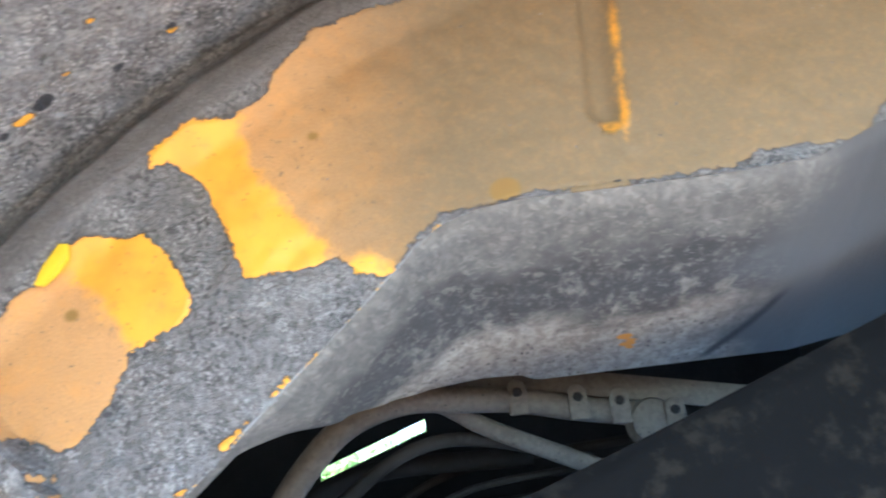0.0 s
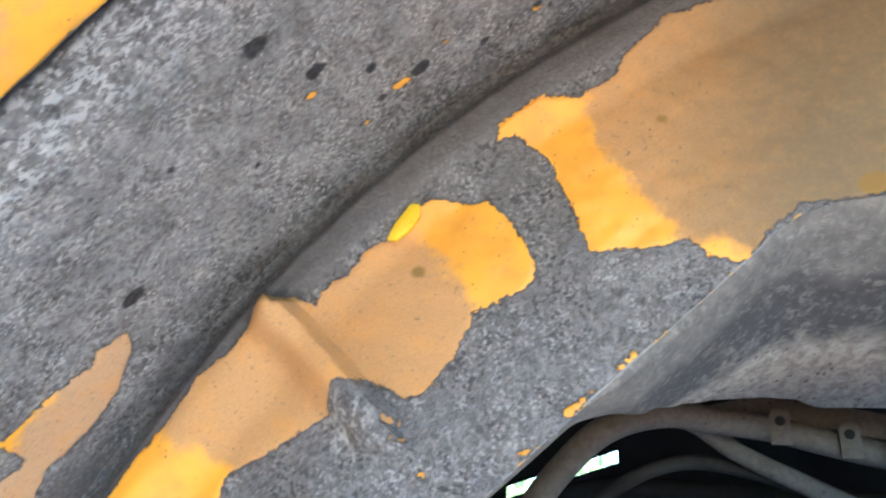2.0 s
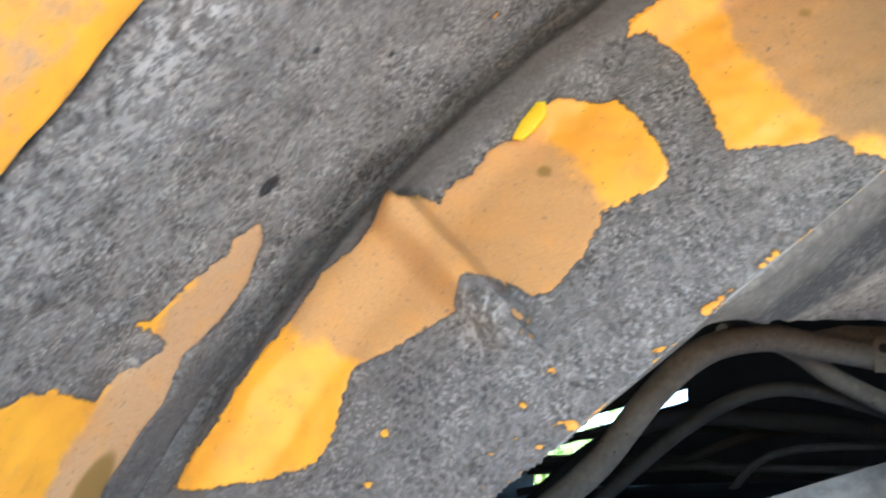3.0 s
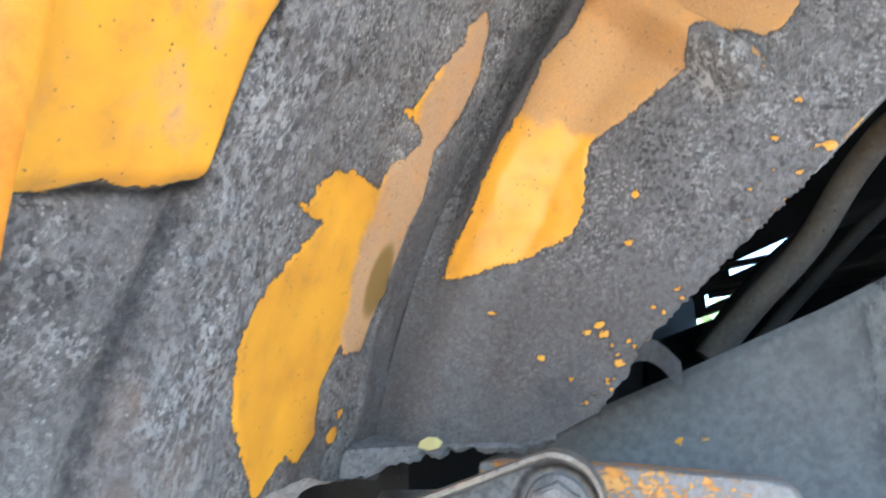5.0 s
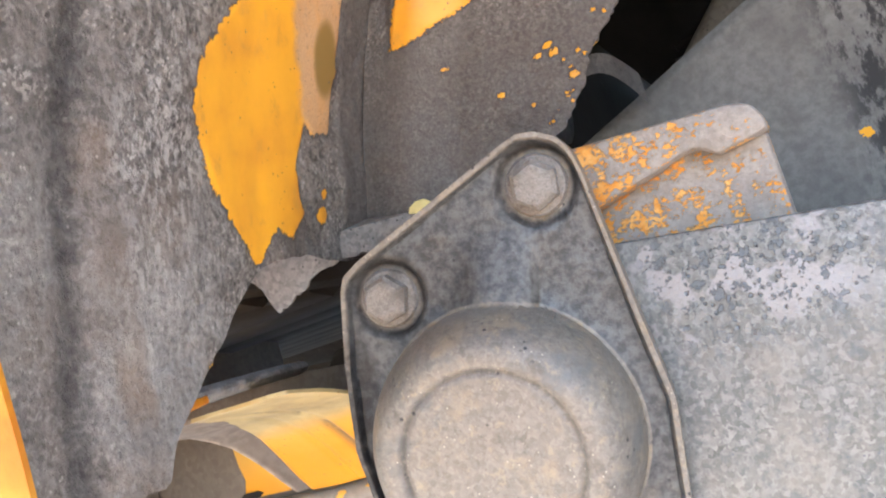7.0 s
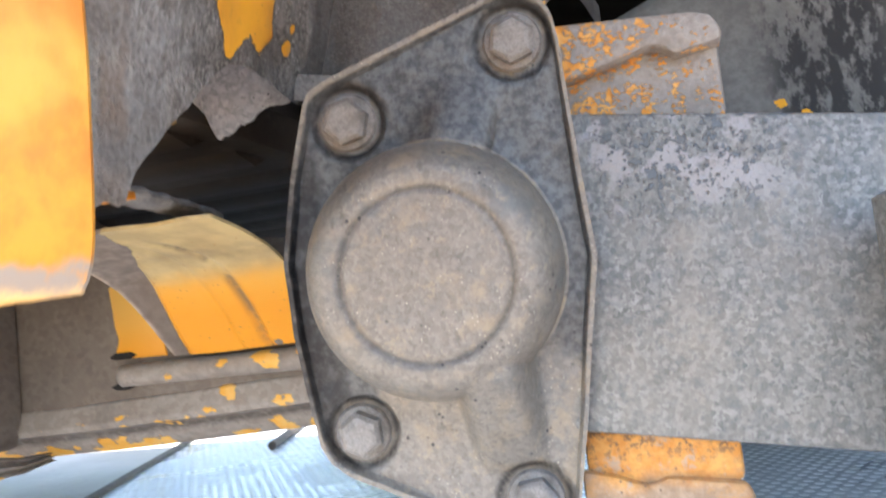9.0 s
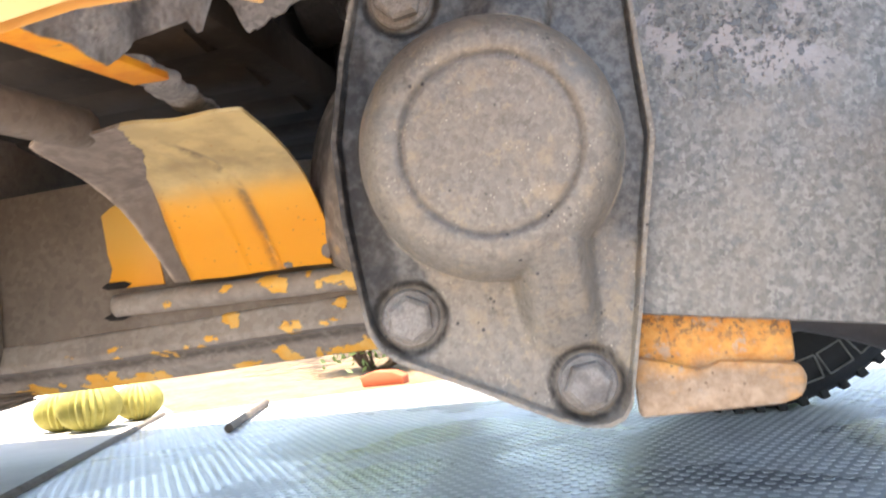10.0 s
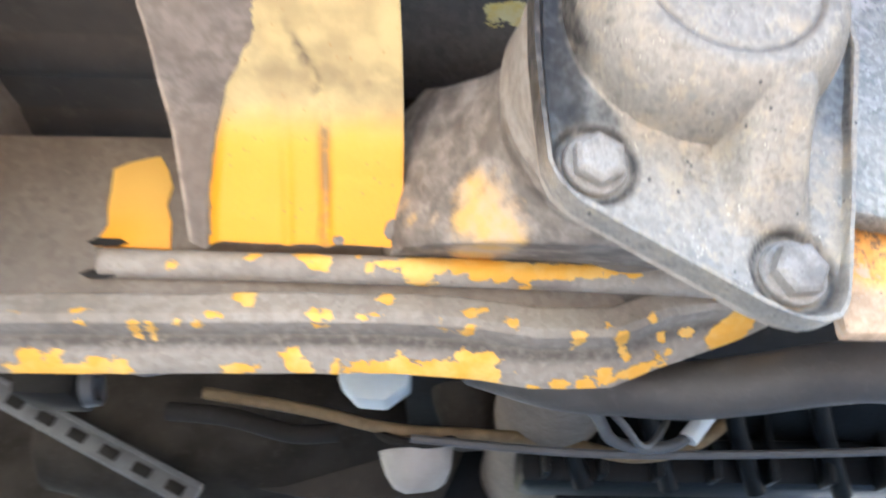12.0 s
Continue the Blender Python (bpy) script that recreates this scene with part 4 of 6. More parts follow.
# ---- torsion bar end cover ----
PO = Vector((0.0285, 0.4226, 0.2935))
PX, PN = Vector((0.9905, 0.1376, 0.0)), Vector((0.137, -0.9861, -0.0936))
PZ = PX.cross(-PN) * -1
if PZ.z < 0:
    PZ = -PZ
COVER = [(-50, 82), (-47, 87), (-39, 91), (36, 115), (44, 117), (51, 115.5), (58, 111), (62, 104), (63.5, 93), (66, 39), (68.5, 0), (61, -40), (55.5, -71), (47, -112), (43, -118), (36, -120.5),
         (27, -119.5), (16, -116), (-50, -84), (-58, -77), (-62, -69), (-65, -45), (-67.5, -19), (-68, 14), (-60, 50)]
BOLTS = [(-31.7, 71.9), (-43.0, -65.6), (29.7, -101.4), (44.3, 95.5)]
DX, DZ = -0.5, 2.0


def cover_point(x, z, h):
    return PO + PX * (x / 1000) + PZ * (z / 1000) + PN * (h / 1000)


def ray_out(poly, a):
    dx, dz = math.cos(a), math.sin(a)
    best = 0
    for (x0, z0), (x1, z1) in zip(poly, poly[1:] + poly[:1]):
        ex, ez = x1 - x0, z1 - z0
        det = dx * -ez + ex * dz
        if abs(det) < 1e-9:
            continue
        t = ((x0 - DX) * -ez + ex * (z0 - DZ)) / det
        w = (dx * (z0 - DZ) - dz * (x0 - DX)) / det
        if t > 0 and -1e-6 <= w <= 1 + 1e-6:
            best = max(best, t)
    return best


def ridge(x, z, x0, z0, x1, z1, w0, w1, h0, h1, power=6):
    ex, ez = x1 - x0, z1 - z0
    u = np.clip(((x - x0) * ex + (z - z0) * ez) / (ex * ex + ez * ez), 0, 1)
    d = np.hypot(x - x0 - u * ex, z - z0 - u * ez)
    return (h0 + (h1 - h0) * u) * np.exp(-(d / (w0 + (w1 - w0) * u)) ** power)


th = np.linspace(0, 2 * math.pi, 361)
reach = np.array([ray_out(COVER, a) for a in th])
q = np.concatenate([np.linspace(0, 0.985, 130), np.array([0.99, 0.994, 0.997, 1.0])])
rad = reach[:, None] * q[None, :]
x, z = DX + rad * np.cos(th)[:, None], DZ + rad * np.sin(th)[:, None]
u = np.clip((rad - 39.5) / 15.8, 0, 1)
h = 35 * np.sqrt(np.clip(1 - u ** 2.2, 0, 1))          # rounded shoulder of the dome
h = h + 3 * np.exp(-np.clip(rad - 55, 0, None) / 3.0) * smooth01(rad, 51, 56)
h = h - 0.9 * (1 - smooth01(rad, 33.0, 35.5)) - 1.7 * np.exp(-((rad - 35) / 1.5) ** 2)
across = ((x - 17) * 46 - (z - 40) * 13) / 47.8          # the upper rib is steep on one side, and fades out on the other
rib = ridge(x, z, 11, 40, 24, 84, 21, 13, 13, 0.5, 3) * smooth01(-across, -11.5, -7) + ridge(x, z, 19, -42, 23, -88, 16, 14, 32, 0)
h = np.maximum(h, rib)
rim = reach[:, None] - rad
h = h + 4.0 * smooth01(-rim, -4.5, -2.0)
left = smooth01(-x, 20, 48) * smooth01(-np.abs(z - 5), -85, -60)
dusty = 0.15 + 0.75 * smooth01(-z - 0.9 * x, -40, 30)
dusty = np.maximum(dusty * (1 - left), 0.9 * smooth01(-rad, -58.5, -55.5))
dusty = np.maximum(dusty, smooth01(-rim, -4.0, -2.0) * 0.75)
dusty = np.maximum(dusty, (0.75 - 0.3 * smooth01(z, 0, 30)) * smooth01(rib, 2, 9))
# recess shade painted in: ring groove, bolt recesses; the left floor is darkened too
grime_shade = np.maximum(0.55 * np.exp(-((rad - 35) / 1.1) ** 2), 0.95 * smooth01(-x, 44, 52) * (h < 15) * smooth01(-np.abs(z), -75, -45))
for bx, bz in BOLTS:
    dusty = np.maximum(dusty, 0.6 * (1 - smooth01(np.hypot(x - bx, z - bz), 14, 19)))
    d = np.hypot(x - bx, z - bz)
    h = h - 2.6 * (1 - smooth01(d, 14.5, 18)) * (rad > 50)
    grime_shade = np.maximum(grime_shade, np.exp(-((d - 15.2) / 1.5) ** 2))
h = h + 0.35 * soft_noise(x, z, 0.12, 21)
CP = np.array(PO)[None, None, :] + np.array(PX) * (x / 1000)[..., None] + np.array(PZ) * (z / 1000)[..., None] + np.array(PN) * (h / 1000)[..., None]
side = CP[:, -1:, :] - np.array(PN) * 0.012
dusty, grime_shade = (np.concatenate([g, g[:, -1:], g[:, -1:]], 1) for g in (dusty, grime_shade))
cover = sheet("torsion_bar_cover", np.concatenate([CP, side, side], 1), M_COVER, car, "grey pressed steel cover with a round dome and four bolts", dict(dusty=dusty, grime_shade=grime_shade))

turn = Matrix((PX, PZ, PN)).transposed().to_4x4()
for (bx, bz), spin in zip(BOLTS, (12, 33, 8, 20)):
    m = Matrix.Translation(cover_point(bx, bz, -2.0)) @ turn @ pose(0, 0, 0, 0, 0, spin)
    bm = lathe_bm([(0, 9.2e-3), (0.0062, 9.4e-3), (0.0084, 9.0e-3), (0.0103, 7.4e-3), (0.0105, 1e-3), (0, 1e-3)], 6, m)
    bolt = part("bolt", bm, M_BOLT, cover, "worn hexagon bolt", False)
    part("washer", lathe_bm([(0, 2.4e-3), (0.0118, 2.4e-3), (0.0126, 1.6e-3), (0.0128, 0), (0, 0)], 32, m), M_BOLT, bolt)

# casting behind the cover, with its two ears
ear = bmesh.new()
slab_bm([(0.03, 0.40), (0.087, 0.398), (0.148, 0.392), (0.1585, 0.387), (0.158, 0.33), (0.03, 0.33)], 0.4585, 0.478, 0.003, ear)
slab_bm([(0.03, 0.405), (0.087, 0.402), (0.148, 0.3955), (0.156, 0.393), (0.160, 0.386), (0.1597, 0.3805), (0.139, 0.3775), (0.1345, 0.3825), (0.1297, 0.3835), (0.1144, 0.3795), (0.0911, 0.3745), (0.03, 0.362)], 0.4475, 0.472, 0.0028, ear)
part("casting_ear", ear, M_EAR, car, "grey casting with flaking yellow paint")
low_ear = bmesh.new()
slab_bm([(0.078, 0.225), (0.144, 0.225), (0.144, 0.192), (0.078, 0.192)], 0.452, 0.462, 0.003, low_ear)
slab_bm([(0.076, 0.201), (0.09, 0.198), (0.105, 0.1925), (0.112, 0.1965), (0.144, 0.1925), (0.147, 0.186), (0.144, 0.178), (0.136, 0.1755), (0.076, 0.174)], 0.447, 0.4565, 0.003, low_ear)
part("casting_foot", low_ear, M_RUST, car, "rusty orange casting with worn paint")
hub = lathe_bm([(0.03, 0.0), (0.03, 0.1), (0.05, 0.16), (0.055, 0.95)], 40, Matrix.Translation((0.03, 0.45, 0.293)) @ pose(0, 0, 0, -90, 0, 0))
part("torsion_tube", hub, M_SILL, car, "grimy tube under the body")
k = Mat("housing_paint")
fine = k.noise(150, 6, 0.66)
col = k.mix(k.ramp(fine, 0.35, 0.65), (0.235, 0.2, 0.165), (0.33, 0.29, 0.24))
col = k.mix(k.math("MULTIPLY", k.attr("grime_shade"), k.ramp(k.noise(60, 5, 0.6), 0.3, 0.65)), col, (0.12, 0.1, 0.08))
rest = k.ramp(k.math("MULTIPLY_ADD", k.math("SUBTRACT", k.noise(190, 5, 0.7), 0.5), 0.012, k.attr("paint")), -0.003, 0.006, 0.0, 0.8)
col = k.mix(rest, col, k.mix(k.ramp(k.noise(45, 4), 0.4, 0.62), (0.6, 0.42, 0.25), (0.7, 0.42, 0.12)))
M_HOUSING = k.done(col, 0.75, 0.0, k.math("ADD", fine, rest), 0.0005)
# housing behind the cover: a flange of the same outline, a waisted neck, and a flare into the sill
hd = np.concatenate([np.linspace(1.5, 13, 6), np.linspace(14, 175, 70)])
ht = np.linspace(0, 2 * math.pi, 241)
h_out = np.array([ray_out(COVER, a) for a in ht])[None, :] - 1.2
h_neck = np.interp(hd, [0, 45, 52, 62, 75, 100, 125, 150, 175], [68, 68, 70, 66, 65, 78, 98, 112, 120])[:, None]
h_mix = np.interp(hd, [0, 13, 16, 30, 50], [1, 1, 0.82, 0.3, 0.0])[:, None]
HRAD = h_neck * (1 - h_mix) + h_out * h_mix
HX, HZ = DX + HRAD * np.cos(ht)[None, :], DZ + HRAD * np.sin(ht)[None, :]
h_low = np.interp(hd, [0, 13, 40, 70, 110, 150, 175], [-200, -200, -92, -66, -54, -44, -42])[:, None]
h_up = np.interp(hd, [0, 13, 30, 60, 80, 125, 150, 175], [200, 200, 70, 38, 33, 45, 60, 72])[:, None]
HZ = np.clip(HZ, h_low, h_up)
HX = np.where(HX > 60, 60 + (HX - 60) * 0.1 * (1 - h_mix) + (HX - 60) * h_mix, HX) + 0.6 * soft_noise(hd[:, None] + 0 * HX, HX, 0.09, 51)
HP = np.array(PO)[None, None, :] + np.array(PX) * (HX / 1000)[..., None] + np.array(PZ) * (HZ / 1000)[..., None] - np.array(PN) * (hd / 1000)[:, None, None]
fpaint = spots([(-0.055, 0.262, 0.014), (-0.047, 0.252, 0.013), (-0.059, 0.274, 0.009), (-0.04, 0.246, 0.01), (-0.05, 0.245, 0.01), (-0.09, 0.275, 0.003), (-0.096, 0.284, 0.003), (-0.078, 0.268, 0.002)], HP[..., 0], HP[..., 2]) * smooth01(hd, 60, 75)[:, None] - 0.02 * (hd < 66)[:, None]
# colour darkens with depth behind the cover, dirt and painted shade in one
hgrime_shade = 0.95 * smooth01(hd, 58, 100)[:, None] + 0.7 * np.exp(-((hd - 70) / 6) ** 2)[:, None] + 0.3 * smooth01(hd, 16, 30)[:, None] + 0 * HX
sheet("torsion_housing", HP, M_HOUSING, car, "round grey housing with rubbed peach paint behind the cover", dict(paint=np.clip(fpaint, -0.02, 0.02), grime_shade=np.clip(hgrime_shade, 0, 1)))

# trailing spring plate
bx0, bx1 = 0.076, 0.66
top = lambda xx: 0.3475 - 0.165 * (xx - 0.151)
bot = lambda xx: 0.209 - 0.150 * (xx - 0.151)
beam = bmesh.new()
slab_bm([(bx0, bot(bx0)), (bx1, bot(bx1)), (bx1, top(bx1)), (bx0, top(bx0))], 0.4375, 0.4495, 0.002, beam, Matrix.Translation((0.1, 0.44, 0)) @ pose(0, 0, 0, 0, 0, 3.4) @ Matrix.Translation((-0.1, -0.44, 0)))
part("spring_plate", beam, M_BEAM, car, "flat grey steel spring plate, mottled")
shock = lathe_bm([(0, 0.12), (0.022, 0.12), (0.024, 0.125), (0.024, 0.3), (0.02, 0.302), (0.0, 0.302)], 32, Matrix.Translation((0.222, 0.408, 0.0)))
part("damper", shock, M_BEAM, car, "grey damper tube")

# ---- sill, rod and bracket ahead of the cover ----
part("sill_web", slab_bm([(-0.372, 0.233), (-0.372, 0.348), (-0.20, 0.351), (-0.06, 0.335), (0.03, 0.32), (0.03, 0.233), (-0.2, 0.233)], 0.586, 0.592, 0.001), M_SILL, car, "dusty grey sill sheet")
sx = np.linspace(-0.62, 0.125, 420)
lz = np.interp(sx, [-0.62, -0.3, -0.1, -0.05, -0.021, 0.024, 0.065, 0.107, 0.125], [0.184, 0.191, 0.199, 0.197, 0.193, 0.195, 0.213, 0.236, 0.246])
prof = [(0.592, 0.052), (0.585, 0.048), (0.581, 0.034), (0.583, 0.0295), (0.595, 0.0275), (0.6, 0.023), (0.6035, 0.0175), (0.609, 0.012), (0.612, 0.010), (0.614, 0.013), (0.613, 0.03)]
pk = np.linspace(0, len(prof) - 1, 90)
py, pz = (np.interp(pk, range(len(prof)), [p[i] for p in prof]) for i in (0, 1))
fade = smooth01(sx, 0.12, 0.05)
rng = np.random.RandomState(77)
FL_X = rng.uniform(-0.55, 0.11, 24)
FL_Z = np.interp(FL_X, sx, lz) + rng.choice([0.012, 0.016, 0.030], 24)
SX2, _ = np.meshgrid(sx, pk, indexing="ij")
SP = np.stack([SX2, py[None, :] + 0.0015 * soft_noise(SX2, pk[None, :] * 0.003 + SX2 * 0, 60, 31), lz[:, None] + pz[None, :] * (0.35 + 0.65 * fade[:, None])], -1)
FL = [(-0.185, 0.241, 0.009), (-0.18, 0.237, 0.006), (-0.103, 0.242, 0.008), (-0.057, 0.235, 0.007), (-0.05, 0.238, 0.005), (-0.033, 0.23, 0.008), (-0.243, 0.222, 0.005), (-0.235, 0.222, 0.004), (-0.218, 0.224, 0.004), (-0.208, 0.224, 0.005), (-0.135, 0.23, 0.005),
      (-0.142, 0.229, 0.004), (-0.118, 0.231, 0.004), (-0.305, 0.2, 0.011), (-0.292, 0.2, 0.009), (-0.268, 0.199, 0.009), (-0.255, 0.199, 0.008), (-0.157, 0.206, 0.009), (-0.15, 0.203, 0.007), (-0.132, 0.203, 0.006), (-0.06, 0.21, 0.006), (-0.045, 0.208, 0.007), (-0.006, 0.196, 0.007), (0.01, 0.197, 0.008), (-0.02, 0.194, 0.006), (0.029, 0.223, 0.006), (0.051, 0.232, 0.005), (0.04, 0.205, 0.007), (-0.36, 0.197, 0.01), (-0.41, 0.196, 0.012), (-0.47, 0.197, 0.014), (-0.5, 0.21, 0.01)]
FL += list(zip(FL_X, FL_Z - 0.007 * (FL_Z < 0.222), rng.uniform(0.001, 0.006, 24)))
FL += [(0.02 + 0.012 * i, 0.203 + 0.005 * i + 0.012 * (i % 3), 0.006) for i in range(8)]
sp_paint = spots([(a, b + 0.007 * (b < 0.215), r * 0.7) for a, b, r in FL], SP[..., 0], SP[..., 2])
lip_z = SP[..., 2] - lz[:, None]
sp_paint = np.maximum(sp_paint, 0.0002 - np.abs(lip_z - 0.0125) * 0.8 + 0.0085 * soft_noise(SX2, lip_z * 2, 42, 33))
sp_paint = np.maximum(sp_paint, -0.004 - np.abs(lip_z - 0.0335) * 0.8 + 0.0075 * soft_noise(SX2, lip_z * 2, 55, 34))
# colour darkened along the channel's crease
sheet("sill_channel", SP, M_SILLP, car, "dusty sill channel with flaking yellow paint", dict(paint=np.clip(sp_paint, -0.02, 0.02), grime_shade=np.exp(-((pk[None, :] - 4.6) / 0.8) ** 2) + SX2 * 0))
def painted_tube(name, points, radius, flakes, mat_, label):
    """A round bar whose paint is left where the flakes lie."""
    me_ = bpy.data.meshes.new(name)
    bm_ = tube_bm(points, radius, 18, 24)
    bmesh.ops.recalc_face_normals(bm_, faces=bm_.faces)
    bm_.to_mesh(me_)
    bm_.free()
    co = np.array([v_.co for v_ in me_.vertices])
    d_ = np.clip(spots(flakes, co[:, 0], co[:, 2]), -0.02, 0.02)
    me_.attributes.new("paint", "FLOAT", "POINT").data.foreach_set("value", d_.astype(np.float32))
    return finish(name, me_, mat_, car, label)


RODP = [(-0.18, 0.262, 0.004), (-0.225, 0.255, 0.003), (-0.148, 0.263, 0.007), (-0.14, 0.258, 0.006), (-0.115, 0.255, 0.005), (-0.105, 0.257, 0.004), (-0.12, 0.265, 0.003)] + [(-0.088 + 0.012 * i, 0.258 + 0.002 * math.sin(i), 0.0105 - 0.0005 * i) for i in range(11)]
painted_tube("brake_line", [(-0.268, 0.582, 0.2585), (-0.18, 0.580, 0.2585), (-0.05, 0.578, 0.258), (0.03, 0.577, 0.257), (0.09, 0.58, 0.257)], 0.0082, RODP, M_ROD, "thin pipe with flaked yellow paint")
# flat dark plates on the sill stand for the shade inside its holes
part("drain_hole", slab_bm([(-0.281, 0.2725), (-0.276, 0.2755), (-0.262, 0.2755), (-0.257, 0.273), (-0.262, 0.2705), (-0.276, 0.2705)], 0.5835, 0.5845, 0.0003), M_DARK, car)
part("drain_hole", slab_bm([(-0.279, 0.251), (-0.272, 0.2535), (-0.26, 0.253), (-0.256, 0.251), (-0.264, 0.248), (-0.274, 0.2485)], 0.5805, 0.5815, 0.0003), M_DARK, car)
part("stabiliser_tube", tube_bm([(-0.05, 0.70, 0.25), (0.0, 0.665, 0.225), (0.04, 0.645, 0.2165), (0.075, 0.637, 0.2135), (0.108, 0.622, 0.2135), (0.14, 0.604, 0.2145), (0.172, 0.592, 0.2135), (0.213, 0.59, 0.2015), (0.26, 0.59, 0.18)], 0.0175, 20, 8), plain("grey_tube", (0.062, 0.058, 0.054), 0.6, 0.35, 30), car, "smooth dusty grey tube")
# box end of the sill
bxm = bmesh.new()
slab_bm([(-0.62, 0.205), (-0.62, 0.352), (-0.364, 0.349), (-0.364, 0.24), (-0.37, 0.212)], 0.28, 0.585, 0.004, bxm)
part("sill_box", bxm, M_SILL, car, "dusty boxed sill end")
part("sill_boss", lathe_bm([(0, 0.004), (0.012, 0.004), (0.026, 0.003), (0.03, 0.0)], 32, Matrix.Translation((-0.364, 0.50, 0.293)) @ pose(0, 0, 0, 0, 90, 0)), M_SILL, car)
ls, lv = np.linspace(0, 1, 80), np.linspace(0, 1, 40)
LS, LV = np.meshgrid(ls, lv, indexing="ij")
LY = 0.36 + 0.244 * LS + 0.004 * LV
brow = np.interp(LY, [0.36, 0.44, 0.465, 0.48, 0.498, 0.514, 0.525, 0.543, 0.575, 0.61], [0.336, 0.287, 0.267, 0.254, 0.2405, 0.229, 0.222, 0.2135, 0.206, 0.2035])
wide = np.interp(LY, [0.36, 0.48, 0.53, 0.56, 0.61], [0.05, 0.034, 0.024, 0.015, 0.006])
LZ = brow - wide * LV
LX = -0.3625 + 0.0045 * np.exp(-((LV - 0.1) / 0.07) ** 2) + 0.0055 * np.exp(-((LV - 0.52) / 0.1) ** 2) + 0.004 * smooth01(LV, 0.8, 0.95) + 0.0008 * soft_noise(LY, LZ, 60, 36)
lpaint = np.minimum(LV - 0.78, 0.3) * 0.02 + 0.006 * soft_noise(LY, LZ, 70, 37) - 0.03 * smooth01(LY, 0.55, 0.58)
lpaint = np.maximum(lpaint, spots([(0.505, 0.2205, 0.005), (0.497, 0.225, 0.004), (0.45, 0.255, 0.006)], LY, LZ))
# colour darker in the two hollows between the ridges
ldark = 0.9 * np.exp(-((LV - 0.28) / 0.08) ** 2) + 0.8 * np.exp(-((LV - 0.74) / 0.06) ** 2)
sheet("sill_lip", np.stack([LX, LY, LZ], -1), M_SILLP, car, "curved dusty flange with yellow paint under the sill", dict(paint=np.clip(lpaint, -0.02, 0.02), grime_shade=np.clip(ldark, 0, 1)), (-0.002, 0, 0))
# member over the sill, with an oval hole
part("floor_member", box_bm(-0.46, -0.378, 0.36, 0.80, 0.352, 0.45, 0.003), M_SILL, car, "dusty floor member with an oval hole")
# no opening is cut: a dark disc on the face stands for the hole's shade
hole = lathe_bm([(0, 0.0006), (0.0115, 0.0006), (0.0125, 0.0018), (0.0135, 0.001), (0.014, 0.0)], 32, Matrix.Translation((-0.378, 0.562, 0.386)) @ pose(0, 0, 0, 0, 90, 0) @ Matrix.Diagonal((1.15, 0.8, 1, 1)))
part("oval_hole", hole, M_DARK, car)
# bracket: shelf, fold and drop
BROWS = [(0.44, 0.34, -0.213, -0.16), (0.446, 0.3395, -0.2215, -0.163), (0.455, 0.338, -0.2238, -0.167), (0.47, 0.335, -0.2237, -0.171), (0.485, 0.3315, -0.2242, -0.176),
         (0.5, 0.3275, -0.2255, -0.191), (0.513, 0.322, -0.2245, -0.196), (0.525, 0.315, -0.223, -0.2), (0.535, 0.3065, -0.222, -0.203), (0.544, 0.298, -0.2212, -0.205),
         (0.552, 0.289, -0.2198, -0.2065), (0.56, 0.2795, -0.2184, -0.2075), (0.57, 0.2685, -0.217, -0.2075)]
bk = np.linspace(0, len(BROWS) - 1, 90)
by_, bz_, bl_, bb_ = (np.interp(bk, range(len(BROWS)), [r_[i] for r_ in BROWS]) for i in range(4))
bu = np.linspace(0, 1, 110)
drop = smooth01(bk, 3.6, 5.6)[None, :]
right = -0.096 - 0.006 * smooth01(bz_, 0.281, 0.2725)[None, :] ** 2 - 0.012 * smooth01(bk, 1.2, 0)[None, :] ** 2
BX = bl_[None, :] + (right - bl_[None, :]) * bu[:, None]
lay_at = BX - bb_[None, :]
front = 0.006 * smooth01(bk, 4, 0)[None, :] * (0.4 + soft_noise(BX, BX * 0, 45, 61))
lean = 0.014 * (1 - smooth01(bk, 2.2, 6.0))[None, :]           # the grooves lean over towards the top
groove = (0.0038 * np.exp(-((BX + 0.1392 + lean) / 0.003) ** 2) + 0.0022 * np.exp(-((BX + 0.1605 + 0.3 * lean) / 0.003) ** 2)) * smooth01(bk, 2.6, 5.0)[None, :]
curl = 0.007 * (1 - smooth01(lay_at, -0.002, 0.010))          # rounded left fold of the drop
rolled = 0.004 * np.exp(-((BX - bl_[None, :]) / 0.003) ** 2)
room = np.clip((bb_ - bl_) / 0.03, 0.3, 1)[None, :]
dip = 0.011 * room * np.exp(-((lay_at + 0.3 * room * 0.02) / (0.011 * room)) ** 2) * smooth01(-lay_at, -0.004, 0.003)
BY = by_[None, :] + front + (groove + curl + dip - rolled) * drop
BZ = bz_[None, :] + (groove * 0.6 + rolled * 0.5) * (1 - drop) + 0.0008 * soft_noise(BX, BY, 40, 62)
k = Mat("bracket_paint")
edge = k.math("MULTIPLY_ADD", k.math("SUBTRACT", k.noise(28, 4, 0.6), 0.5), 0.022, k.math("MULTIPLY_ADD", k.math("SUBTRACT", k.noise(190, 4, 0.6), 0.5), 0.005, k.attr("paint")))
lay = k.ramp(edge, 0.0, 0.0005)
wing = k.mix(k.ramp(k.noise(130, 6, 0.65), 0.35, 0.65), (0.165, 0.137, 0.112), (0.25, 0.215, 0.18))
wing = k.mix(k.ramp(k.noise(18, 4), 0.45, 0.65, 0.0, 0.6), wing, (0.16, 0.13, 0.105))
